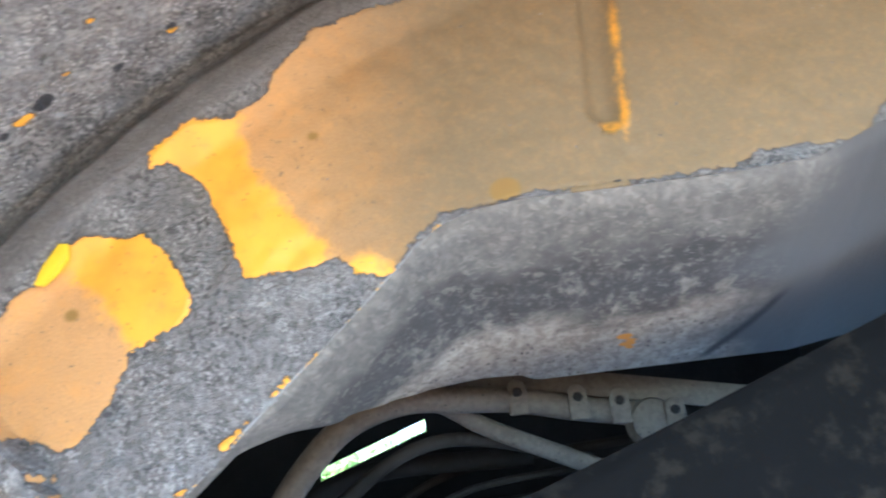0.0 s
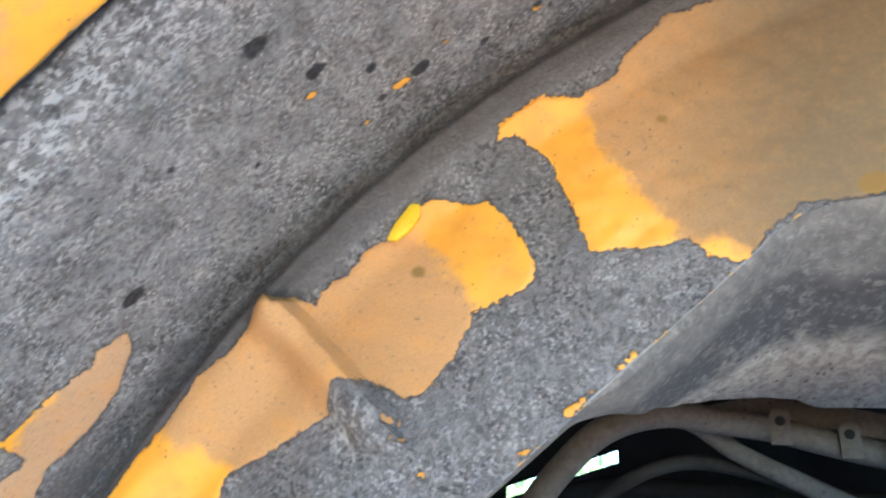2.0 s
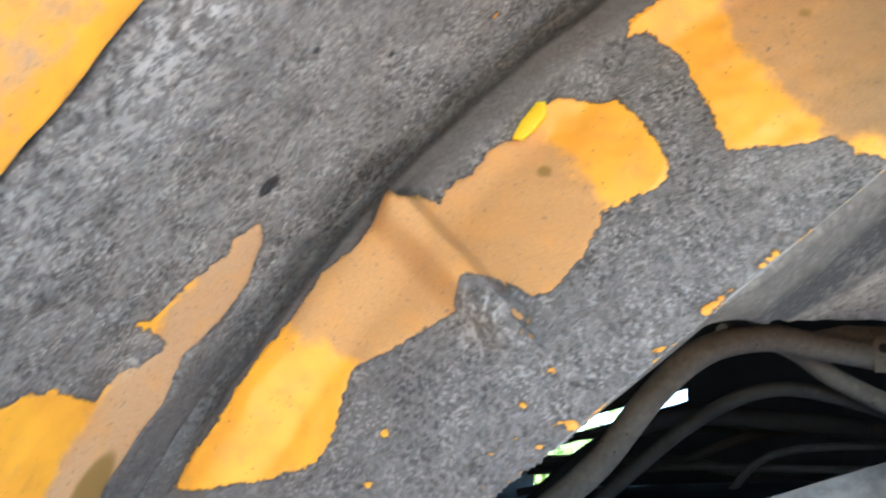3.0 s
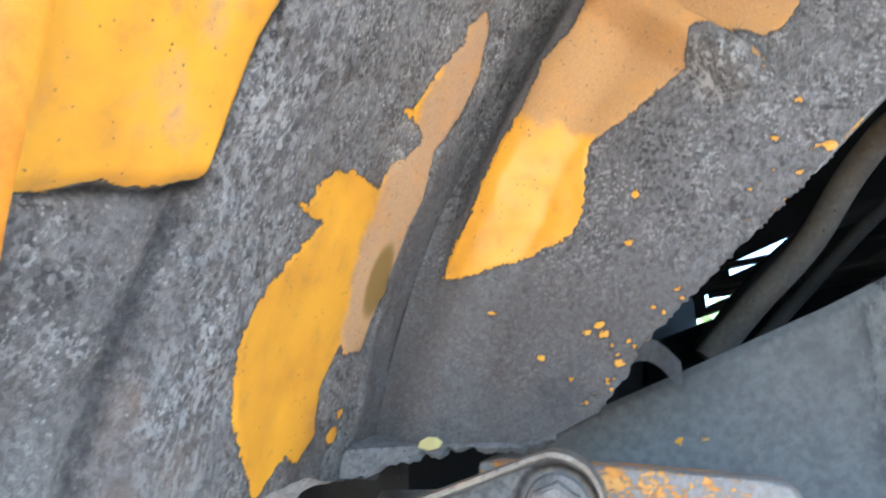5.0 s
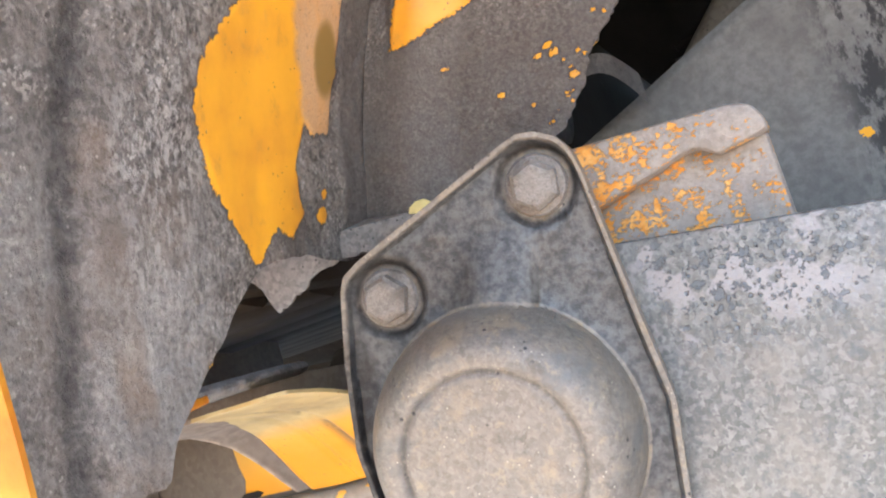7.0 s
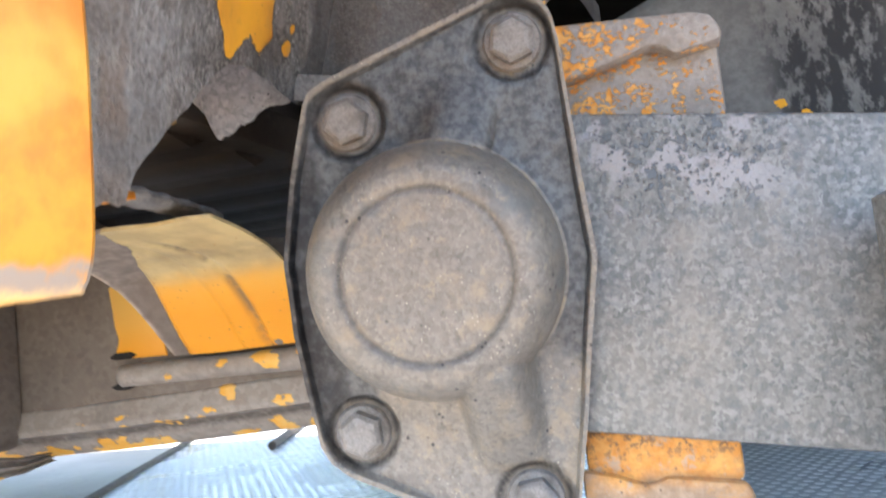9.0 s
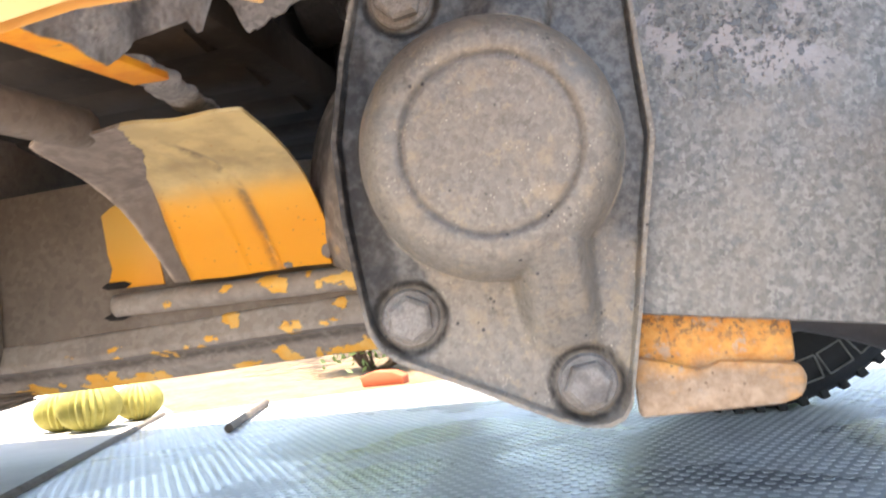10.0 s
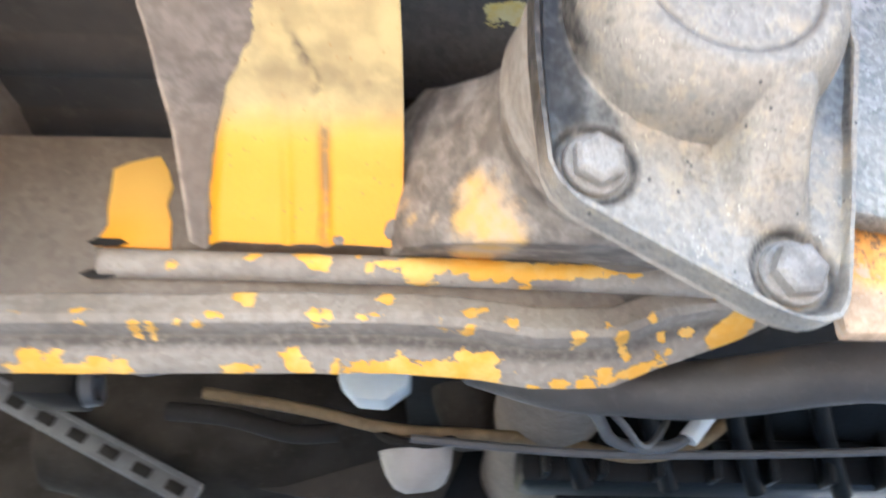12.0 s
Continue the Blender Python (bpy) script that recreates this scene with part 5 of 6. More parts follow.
wing = k.mix(k.math("MULTIPLY", k.attr("edge"), k.ramp(k.noise(90, 4), 0.35, 0.6, 0.3, 1.0)), wing, (0.5, 0.41, 0.32))
old = k.mix(k.ramp(k.math("MULTIPLY_ADD", k.math("SUBTRACT", k.noise(30, 4), 0.5), 0.02, k.axis(2)), 0.29, 0.335), (0.78, 0.325, 0.012), (0.8, 0.445, 0.07))
over = k.math("MULTIPLY_ADD", k.math("SUBTRACT", k.noise(50, 6, 0.66), 0.5), 0.35, k.attr("dusty"))
old = k.mix(k.ramp(over, 0.1, 0.85), old, k.mix(k.ramp(k.noise(35, 5), 0.35, 0.65), (0.44, 0.34, 0.165), (0.62, 0.49, 0.23)))
old = k.mix(k.math("MULTIPLY", k.attr("oil_shade"), k.ramp(k.noise(60, 5), 0.35, 0.6)), old, (0.14, 0.11, 0.075))
old = k.mix(k.math("MULTIPLY", k.ramp(k.cells(210), 0.18, 0.09), k.ramp(k.noise(40, 3), 0.5, 0.6)), old, (0.4, 0.2, 0.05))
M_BRACKET = k.done(k.mix(lay, wing, old), k.ramp(lay, 0, 1, 0.8, 0.5), 0.0, k.math("ADD", lay, k.math("MULTIPLY", k.noise(150, 3), 0.4)), 0.0006)
worn = np.minimum(lay_at, 0.003 - spots([(-0.099, 0.276, 0.008), (-0.097, 0.285, 0.004), (-0.13, 0.2705, 0.003)], BX, BZ) * 1.0 - 0.003)
bdust = np.clip(1 - smooth01(bk, 4.6, 8.6), 0, 1)[None, :] + BX * 0
# dark smudge near the bend, and colour darkened along the main groove
bdark = 0.35 * np.exp(-((bk[None, :] - 4.6 - 9 * (BX + 0.15)) / 1.0) ** 2) * smooth01(BX, -0.215, -0.17) + 0.8 * np.exp(-((BX + 0.1392 + lean) / 0.003) ** 2) * smooth01(bk, 2.0, 4.0)[None, :]
sheet("bracket", np.stack([BX, BY, BZ], -1), M_BRACKET, car, "folded yellow bracket, half under brown dust", dict(paint=np.clip(worn, -0.02, 0.02), dusty=bdust, oil_shade=np.clip(bdark, 0, 1), edge=np.exp(-((BX - bl_[None, :]) / 0.0014) ** 2)), (0, 0.0006, 0.002))
strap = bmesh.new()
box_bm(-0.009, 0.009, -0.12, 0.006, -0.002, 0.002, 0.001, strap, Matrix.Translation((-0.119, 0.40, 0.348)) @ pose(0, 0, 0, 6, 0, 5))
part("strap", strap, M_FENDER, car, "dusty yellow strap")
joint = tube_bm([(-0.1185, 0.388, 0.350), (-0.120, 0.402, 0.3525), (-0.122, 0.418, 0.3535), (-0.126, 0.435, 0.3545), (-0.130, 0.46, 0.355), (-0.136, 0.49, 0.3555), (-0.142, 0.515, 0.355)], 0.0095, 14, 6)
for v_ in joint.verts:
    v_.co.z = 0.351 + (v_.co.z - 0.353) * 0.45
    v_.co.x += 0.0012 * math.sin(v_.co.y * 231) + 0.0008 * math.sin(v_.co.y * 517)
part("sealed_joint", joint, M_TORN, car, "lumpy grey sealant on the strap")
part("arm", tube_bm([(-0.19, 0.45, 0.346), (-0.18, 0.38, 0.339), (-0.172, 0.30, 0.332), (-0.165, 0.22, 0.326)], 0.011, 12, 6), M_SILL, car)
# yellow flake on the sill sheet
k = Mat("flake_yellow")
M_FLAKE = k.done(k.mix(k.ramp(k.axis(2), 0.27, 0.315), (0.76, 0.32, 0.015), (0.74, 0.44, 0.1)), 0.5, 0.0, k.noise(90), 0.0003)
part("paint_flake", slab_bm([(-0.277, 0.271), (-0.272, 0.285), (-0.275, 0.296), (-0.276, 0.308), (-0.278, 0.324), (-0.27, 0.329), (-0.259, 0.333), (-0.251, 0.335), (-0.244, 0.325), (-0.239, 0.313), (-0.24, 0.30), (-0.235, 0.289), (-0.232, 0.27)], 0.5845, 0.587, 0.0005), M_FLAKE, car, "bright yellow paint left on the sill")

part("paint_flake", slab_bm([(0.157, 0.681), (0.161, 0.690), (0.169, 0.701), (0.1735, 0.7005), (0.174, 0.693), (0.168, 0.685), (0.162, 0.680)], 0.4935, 0.4965, 0.0004), plain("bright_flake", (0.92, 0.62, 0.01), 0.45, 0.1, 60), car, "bright yellow peeling chip of paint")
# lower lip of the panel: torn grey sheet
LIP_ROWS = np.array([(-0.136, 0.405, 0.46, 0.008), (-0.125, 0.412, 0.453, 0.008), (-0.112, 0.417, 0.45, 0.007), (-0.1, 0.412, 0.45, 0.016), (-0.091, 0.41, 0.45, 0.028), (-0.082, 0.41, 0.45, 0.025), (-0.074, 0.409, 0.45, 0.022), (-0.063, 0.41, 0.453, 0.016), (-0.048, 0.411, 0.465, 0.014), (-0.033, 0.411, 0.48, 0.009), (-0.017, 0.411, 0.49, 0.006), (0.0, 0.411, 0.499, 0.004), (0.03, 0.411, 0.502, 0.004), (0.05, 0.414, 0.502, 0.004)])
lp = []
for xx in np.linspace(-0.136, 0.05, 130):
    zt, yt, dz = (np.interp(xx, LIP_ROWS[:, 0], LIP_ROWS[:, i]) for i in (1, 2, 3))
    w_ = np.array([xx])
    dz = max(0.002, dz + float(0.0022 * soft_noise(w_, w_ * 0, 170, 91)[0] + 0.0014 * soft_noise(w_, w_ * 0, 520, 92)[0]))
    yt = yt + float(0.002 * soft_noise(w_, w_ * 0, 60, 93)[0])
    top_row = (xx - 0.002, yt + 0.012, zt + 0.07) if xx < -0.06 else (xx - 0.004, yt + 0.03, zt + 0.008)
    lp.append([top_row, (xx, yt, zt), (xx, yt - 0.001, zt - dz * 0.5), (xx, yt + 0.002, zt - dz)])
sheet("torn_lip", np.array(lp), M_TORN, car, "torn grey edge of the wheel arch", None, (0, 0.0016, 0))

part("paint_flake", slab_bm([(-0.020, 0.4105), (-0.0185, 0.4135), (-0.014, 0.4155), (-0.009, 0.415), (-0.006, 0.4125), (-0.0085, 0.4095), (-0.014, 0.4085)], 0.4885, 0.4905, 0.0004), plain("pale_flake", (0.72, 0.64, 0.28), 0.6, 0.2, 60), car, "pale yellow flake of old paint")
# hoses, clips and daylight gaps behind the panel
part("hose", tube_bm([(0.10, 0.74, 0.46), (0.14, 0.75, 0.502), (0.18, 0.75, 0.54), (0.219, 0.75, 0.592), (0.256, 0.755, 0.627), (0.30, 0.775, 0.643), (0.345, 0.80, 0.642), (0.39, 0.825, 0.64), (0.44, 0.83, 0.628), (0.50, 0.84, 0.617)], 0.0108, 14, 8), M_HOSE, car, "dusty grey hose")
part("hose", tube_bm([(0.27, 0.77, 0.645), (0.32, 0.81, 0.645), (0.36, 0.83, 0.622), (0.41, 0.83, 0.597), (0.46, 0.83, 0.573), (0.52, 0.83, 0.545)], 0.008, 12, 8), M_HOSE, car, "thin dusty hose")
part("hose", tube_bm([(0.10, 0.80, 0.44), (0.16, 0.81, 0.50), (0.24, 0.82, 0.575), (0.30, 0.83, 0.61), (0.36, 0.85, 0.612), (0.45, 0.86, 0.585)], 0.0062, 12, 8), M_GRIMY, car, "dark grimy hose")
part("rail", slab_bm([(0.30, 0.652), (0.37, 0.669), (0.42, 0.667), (0.60, 0.628), (0.60, 0.607), (0.42, 0.645), (0.37, 0.652)], 0.835, 0.841, 0.001), M_HOSE, car, "dusty steel rail")
for cx_, cz_ in ((0.392, 0.642), (0.442, 0.632), (0.476, 0.625), (0.52, 0.612)):
    clip = slab_bm([(cx_ - 0.008, cz_ - 0.016), (cx_ - 0.008, cz_ + 0.008), (cx_ - 0.004, cz_ + 0.013), (cx_ + 0.004, cz_ + 0.013), (cx_ + 0.008, cz_ + 0.008), (cx_ + 0.008, cz_ - 0.016)], 0.812, 0.816, 0.001)
    c_ = part("clip", clip, M_HOSE, car, "dusty hose clip")
    part("screw", lathe_bm([(0, 0.003), (0.003, 0.003), (0.004, 0.0)], 16, Matrix.Translation((cx_, 0.812, cz_ + 0.003)) @ pose(0, 0, 0, 90, 0, 0)), M_DARK, c_)
part("round_cap", lathe_bm([(0, 0.012), (0.012, 0.012), (0.018, 0.009), (0.0205, 0.0), (0.0205, -0.02)], 32, Matrix.Translation((0.503, 0.83, 0.609)) @ pose(0, 0, 0, 90, 0, 0)), M_HOSE, car, "round dusty cap")
part("pressure_pipe", tube_bm([(0.05, 0.66, 0.40), (0.12, 0.70, 0.44), (0.2, 0.76, 0.48), (0.28, 0.82, 0.5)], 0.012, 12, 6), M_GRIMY, car)
for i, (za, zb, yy) in enumerate(((0.52, 0.56, 0.95), (0.545, 0.60, 1.0), (0.56, 0.555, 1.05), (0.50, 0.575, 0.92), (0.59, 0.61, 1.1))):
    part("cable", tube_bm([(0.08, yy, za), (0.2 + 0.02 * i, yy + 0.02, (za + zb) / 2 + 0.012 * (-1) ** i), (0.34, yy, zb), (0.6, yy, zb + 0.01)], 0.0035 + 0.0012 * (i % 3), 8, 6), M_GRIMY, car)
part("pressure_pipe", tube_bm([(0.08, 0.9, 0.48), (0.16, 0.9, 0.56), (0.24, 0.92, 0.6), (0.4, 0.95, 0.6)], 0.01, 12, 6), M_DARK, car)

# body above and behind, which keeps the light out
TILT_S = 0.335


def slat(x0, x1, w0, w1):
    """A slanting strip of the far wall."""
    at = lambda x_, w_: (x_, w_ + TILT_S * (x_ - 0.07))
    return part("louvre_wall", slab_bm([at(x0, w0), at(x1, w0), at(x1, w1), at(x0, w1)], 1.40, 1.406, 0), M_DARK, car)


slat(-0.2, 0.9, 0.36, 0.564)
slat(-0.6, -0.2, 0.49, 0.564)
slat(-0.6, -0.003, 0.564, 0.582)
slat(0.125, 0.9, 0.564, 0.582)
slat(-0.6, 0.9, 0.582, 0.595)
slat(-0.6, 0.035, 0.595, 0.613)
slat(0.19, 0.9, 0.595, 0.613)
slat(-0.6, 0.9, 0.613, 0.626)
slat(-0.6, 0.076, 0.626, 0.643)
slat(0.25, 0.9, 0.626, 0.645)
slat(-0.6, 0.076, 0.643, 0.645)
slat(-0.6, 0.9, 0.645, 1.0)
# plain body blocks out of view, added to shade the wheel arch
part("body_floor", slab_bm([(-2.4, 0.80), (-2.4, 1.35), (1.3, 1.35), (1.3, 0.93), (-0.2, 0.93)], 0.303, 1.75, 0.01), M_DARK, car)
part("body_side", slab_bm([(-2.4, 0.36), (-2.4, 1.35), (1.3, 1.35), (1.3, 0.96), (0.3, 0.93), (0.0, 0.72), (-0.1, 0.5), (-0.14, 0.36)], 0.24, 0.30, 0.01), M_PAN, car, "dusty inner side of the body")
part("floor_pan", slab_bm([(-2.4, 0.40), (-2.4, 0.43), (-0.12, 0.43), (-0.12, 0.40)], 0.3, 1.75, 0.004), M_PAN, car, "dusty ribbed floor pan")
for i in range(16):
    part("floor_rib", tube_bm([(-1.2, 0.42 + 0.075 * i, 0.431), (-0.6, 0.42 + 0.075 * i, 0.43), (-0.14, 0.42 + 0.075 * i, 0.431)], 0.038, 10, 3), M_PAN, car)
part("far_sill", slab_bm([(-2.4, 0.245), (-2.4, 0.42), (-0.15, 0.42), (-0.15, 0.262), (-0.4, 0.25)], 1.36, 1.46, 0.01), M_GRIMY, car)
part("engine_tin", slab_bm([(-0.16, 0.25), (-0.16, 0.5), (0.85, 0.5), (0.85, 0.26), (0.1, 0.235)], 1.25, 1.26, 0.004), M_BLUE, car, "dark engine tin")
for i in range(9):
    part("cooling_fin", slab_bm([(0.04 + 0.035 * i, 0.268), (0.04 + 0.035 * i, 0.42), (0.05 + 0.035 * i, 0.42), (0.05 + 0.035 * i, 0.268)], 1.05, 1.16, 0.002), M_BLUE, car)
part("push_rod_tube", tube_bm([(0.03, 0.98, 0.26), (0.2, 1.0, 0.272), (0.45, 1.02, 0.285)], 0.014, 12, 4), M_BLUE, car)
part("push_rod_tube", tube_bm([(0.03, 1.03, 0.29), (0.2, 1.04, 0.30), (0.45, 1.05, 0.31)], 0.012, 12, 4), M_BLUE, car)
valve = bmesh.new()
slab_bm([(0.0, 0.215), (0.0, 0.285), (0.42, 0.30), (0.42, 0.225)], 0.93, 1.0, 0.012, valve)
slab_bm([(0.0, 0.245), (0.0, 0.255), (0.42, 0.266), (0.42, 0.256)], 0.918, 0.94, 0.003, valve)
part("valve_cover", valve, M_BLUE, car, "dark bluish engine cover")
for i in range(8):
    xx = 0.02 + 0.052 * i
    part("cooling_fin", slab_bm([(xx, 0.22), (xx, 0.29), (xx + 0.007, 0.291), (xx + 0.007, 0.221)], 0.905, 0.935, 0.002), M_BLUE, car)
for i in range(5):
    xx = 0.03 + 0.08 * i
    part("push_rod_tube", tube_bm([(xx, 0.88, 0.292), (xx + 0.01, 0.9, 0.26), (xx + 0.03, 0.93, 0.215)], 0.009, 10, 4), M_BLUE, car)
part("cable", tube_bm([(0.02, 0.80, 0.27), (0.05, 0.8, 0.245), (0.07, 0.82, 0.228), (0.12, 0.84, 0.232), (0.16, 0.84, 0.262), (0.18, 0.84, 0.29)], 0.005, 10, 8), M_WIRE, car)
part("cable", tube_bm([(0.035, 0.8, 0.275), (0.07, 0.8, 0.24), (0.09, 0.82, 0.226), (0.11, 0.84, 0.24), (0.13, 0.86, 0.27)], 0.003, 8, 8), M_WIRE, car)
part("cable", tube_bm([(-0.1, 0.86, 0.235), (0.05, 0.86, 0.228), (0.2, 0.87, 0.235), (0.4, 0.88, 0.25)], 0.004, 8, 6), M_WIRE, car)
part("hose_joint", lathe_bm([(0, 0), (0.008, 0), (0.008, 0.03), (0.0, 0.03)], 16, Matrix.Translation((0.135, 0.84, 0.238)) @ pose(0, 0, 0, 0, 40, 0)), M_PALE, car, "pale cable joint")
part("pipe_clamp", box_bm(-0.465, -0.408, 0.86, 0.92, 0.262, 0.30, 0.006), M_DARK, car, "dark pipe clamp")
part("clamp_ring", lathe_bm([(0.014, -0.006), (0.018, -0.006), (0.018, 0.006), (0.014, 0.006), (0.014, -0.006)], 24, Matrix.Translation((-0.398, 0.88, 0.276)) @ pose(0, 0, 0, 0, 78, 0)), M_WIRE, car, "grey clamp ring")
part("guard_plate", slab_bm([(-0.392, 0.305), (-0.385, 0.292), (-0.345, 0.282), (-0.325, 0.286), (-0.312, 0.305)], 0.86, 0.865, 0.002), M_WIRE, car, "pale dented guard plate")
part("cable", tube_bm([(-0.33, 0.9, 0.262), (-0.27, 0.89, 0.256), (-0.21, 0.89, 0.243), (-0.17, 0.9, 0.248)], 0.009, 10, 6), M_DARK, car)
part("lower_plate", slab_bm([(-0.396, 0.322), (-0.275, 0.306), (-0.045, 0.316), (-0.072, 0.248), (-0.248, 0.241), (-0.396, 0.262)], 1.2, 1.205, 0.002), M_PAN, car, "dusty brown guard sheet")
part("heat_box", lathe_bm([(0, -0.2), (0.05, -0.19), (0.075, -0.1), (0.08, 0.05), (0.06, 0.16), (0.03, 0.2), (0, 0.2)], 28, Matrix.Translation((-0.353, 1.25, 0.34)) @ pose(0, 0, 0, 0, 84, 0) @ Matrix.Scale(1.34, 4)), M_GRIMY, car, "dusty brown heat box")
M_AXLE = steel("grimy_tube", (0.05, 0.046, 0.042), (0.085, 0.078, 0.07), (0.03, 0.028, 0.026), 0.7, 0, 60, 18, 0.0006, (0.55, 0.44, 0.12), 0.5, "paint")
painted_tube("cross_tube", [(-0.13, 0.655, 0.495), (-0.06, 0.655, 0.495), (0.03, 0.655, 0.495)], 0.05, [(-0.033, 0.484, 0.012), (-0.043, 0.482, 0.011), (-0.026, 0.489, 0.011)], M_AXLE, "grimy dark tube with a yellow smear")
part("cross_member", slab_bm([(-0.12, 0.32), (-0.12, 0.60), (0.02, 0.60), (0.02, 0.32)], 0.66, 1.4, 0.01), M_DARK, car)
# unseen plate added at the rear to block skylight
part("rear_light_block", slab_bm([(0.85, 0.40), (0.85, 1.0), (0.9, 1.0), (0.9, 0.40)], 0.3, 1.7, 0.005), M_DARK, car)
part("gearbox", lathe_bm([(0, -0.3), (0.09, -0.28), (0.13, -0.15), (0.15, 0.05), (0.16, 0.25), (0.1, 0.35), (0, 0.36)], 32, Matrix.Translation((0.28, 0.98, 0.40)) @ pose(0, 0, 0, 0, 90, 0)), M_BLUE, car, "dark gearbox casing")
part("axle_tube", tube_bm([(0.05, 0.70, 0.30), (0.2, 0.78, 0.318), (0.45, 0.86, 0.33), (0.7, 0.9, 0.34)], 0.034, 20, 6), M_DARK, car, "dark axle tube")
part("heater_duct", tube_bm([(-0.85, 1.27, 0.462), (-0.381, 1.27, 0.421), (-0.112, 1.28, 0.395), (0.157, 1.28, 0.408)], 0.08, 20, 6), M_GRIMY, car)
bowl = part("canister", lathe_bm([(0, -0.021), (0.014, -0.0205), (0.024, -0.015), (0.031, -0.002), (0.0345, 0.014), (0.035, 0.02), (0.031, 0.021), (0.028, 0.012), (0, 0.008)], 32, Matrix.Translation((-0.095, 0.93, 0.2235)) @ pose(0, 0, 0, 12, -8, 0)), plain("pale_can", (0.4, 0.38, 0.35), 0.5, 0.2, 30), car, "pale grey round cup")
part("strap", tube_bm([(-0.133, 0.905, 0.252), (-0.12, 0.897, 0.243), (-0.095, 0.894, 0.239), (-0.07, 0.897, 0.243), (-0.055, 0.905, 0.252)], 0.005, 8, 6), M_DARK, bowl, "dark strap")
part("pipe_neck", lathe_bm([(0, 0.0), (0.022, 0.0), (0.027, 0.012), (0.036, 0.045), (0.04, 0.09), (0, 0.09)], 28, Matrix.Translation((-0.044, 0.99, 0.262)) @ pose(0, 0, 0, 0, -6, 0)), M_GRIMY, car, "dusty brown pipe end")
part("coupling", slab_bm([(-0.158, 0.262), (-0.143, 0.2475), (-0.119, 0.2465), (-0.1, 0.262), (-0.1, 0.28), (-0.158, 0.28)], 0.79, 0.82, 0.003), M_PALE, car, "pale blue plastic block")
part("cable", tube_bm([(-0.30, 0.9, 0.281), (-0.2, 0.9, 0.268), (-0.12, 0.9, 0.253), (-0.05, 0.9, 0.251), (0.03, 0.9, 0.248), (0.1, 0.9, 0.236), (0.16, 0.9, 0.25), (0.2, 0.9, 0.28)], 0.006, 10, 6), M_PIPE, car, "thin brown cable")
stay = bmesh.new()
SM = Matrix.Translation((-0.49, 1.12, 0.279)) @ pose(0, 0, 0, 0, 23.5, 0) @ Matrix.Scale(1.308, 4)
box_bm(-0.12, 0.11, -0.004, 0.004, -0.012, 0.012, 0.003, stay, SM)
box_bm(-0.12, 0.11, -0.009, -0.004, 0.008, 0.0125, 0.001, stay, SM)
stay_bar = part("stay", stay, M_WIRE, car, "pale slotted steel stay")
# dark blocks set on the bar for the shade in its slots
for i in range(6):
    part("slot", box_bm(-0.1 + 0.036 * i, -0.082 + 0.036 * i, -0.006, -0.0035, -0.006, 0.004, 0.001, None, SM), M_DARK, stay_bar)

# ---- far rear wheel ----
wheel = new("wheel")
wheel.parent = car
WM = Matrix.Translation((0.29, 1.5, 0.318)) @ pose(0, 0, 0, 90, 0, 0)
tyre = part("tyre", lathe_bm([(0.205, -0.02), (0.2, 0.0), (0.212, 0.006), (0.235, 0.012), (0.262, 0.012), (0.285, 0.006), (0.303, -0.008), (0.314, -0.03), (0.318, -0.06), (0.318, -0.13), (0.312, -0.16), (0.285, -0.185), (0.21, -0.18)], 96, WM), M_RUBBER, wheel, "black off-road tyre with raised pale outlines")
me_block = bpy.data.meshes.new("tread_block")
bmb = box_bm(0.296, 0.3205, -0.0075, 0.0075, -0.052, -0.012, 0.0025)
bmb.to_mesh(me_block)
bmb.free()
me_block.materials.append(M_RUBBER)
for i in range(56):
    ob = new("tread_block", me_block)
    ob.parent = wheel
    ob.matrix_basis = WM @ pose(0, 0, 0, 0, 0, 360 * i / 56)
part("rim", lathe_bm([(0.05, -0.05), (0.1, -0.045), (0.13, -0.06), (0.165, -0.08), (0.18, -0.05), (0.185, -0.012), (0.196, 0.0), (0.205, -0.004), (0.205, -0.03)], 64, WM), M_RIM, wheel, "dull steel rim")
part("brake_drum", lathe_bm([(0, -0.03), (0.11, -0.03), (0.12, -0.04), (0.12, -0.09)], 40, WM), M_DARK, wheel)
for i, wide_ in enumerate((0.019, 0.022, 0.020, 0.021, 0.016, 0.007, 0.025)):
    ph = radians(-94.7 + i * 10.7)
    ring = [(-wide_, -0.019, 0), (wide_, -0.019, 0), (wide_, 0.019, 0), (-wide_, 0.019, 0)]
    bm = bmesh.new()
    for p_, q_ in zip(ring, ring[1:] + ring[:1]):
        tube_bm([p_, q_], 0.0019, 6, 1, bm)
    bm.transform(WM @ Matrix.Translation((0.262 * math.cos(ph), 0.262 * math.sin(ph), 0.012)) @ pose(0, 0, 0, 0, 0, math.degrees(ph) - 90))
    part("raised_mark", bm, M_LETTER, wheel, "raised pale outline on the sidewall")

# ---- ground and surroundings ----
gb = bmesh.new()
bmesh.ops.create_grid(gb, x_segments=60, y_segments=60, size=150)
for v_ in gb.verts:
    v_.co.z = -0.012
ground = part("ground", gb, M_DIRT)
tagged(ground, "pale tan dirt ground with dry litter", "ground", "", "structure")


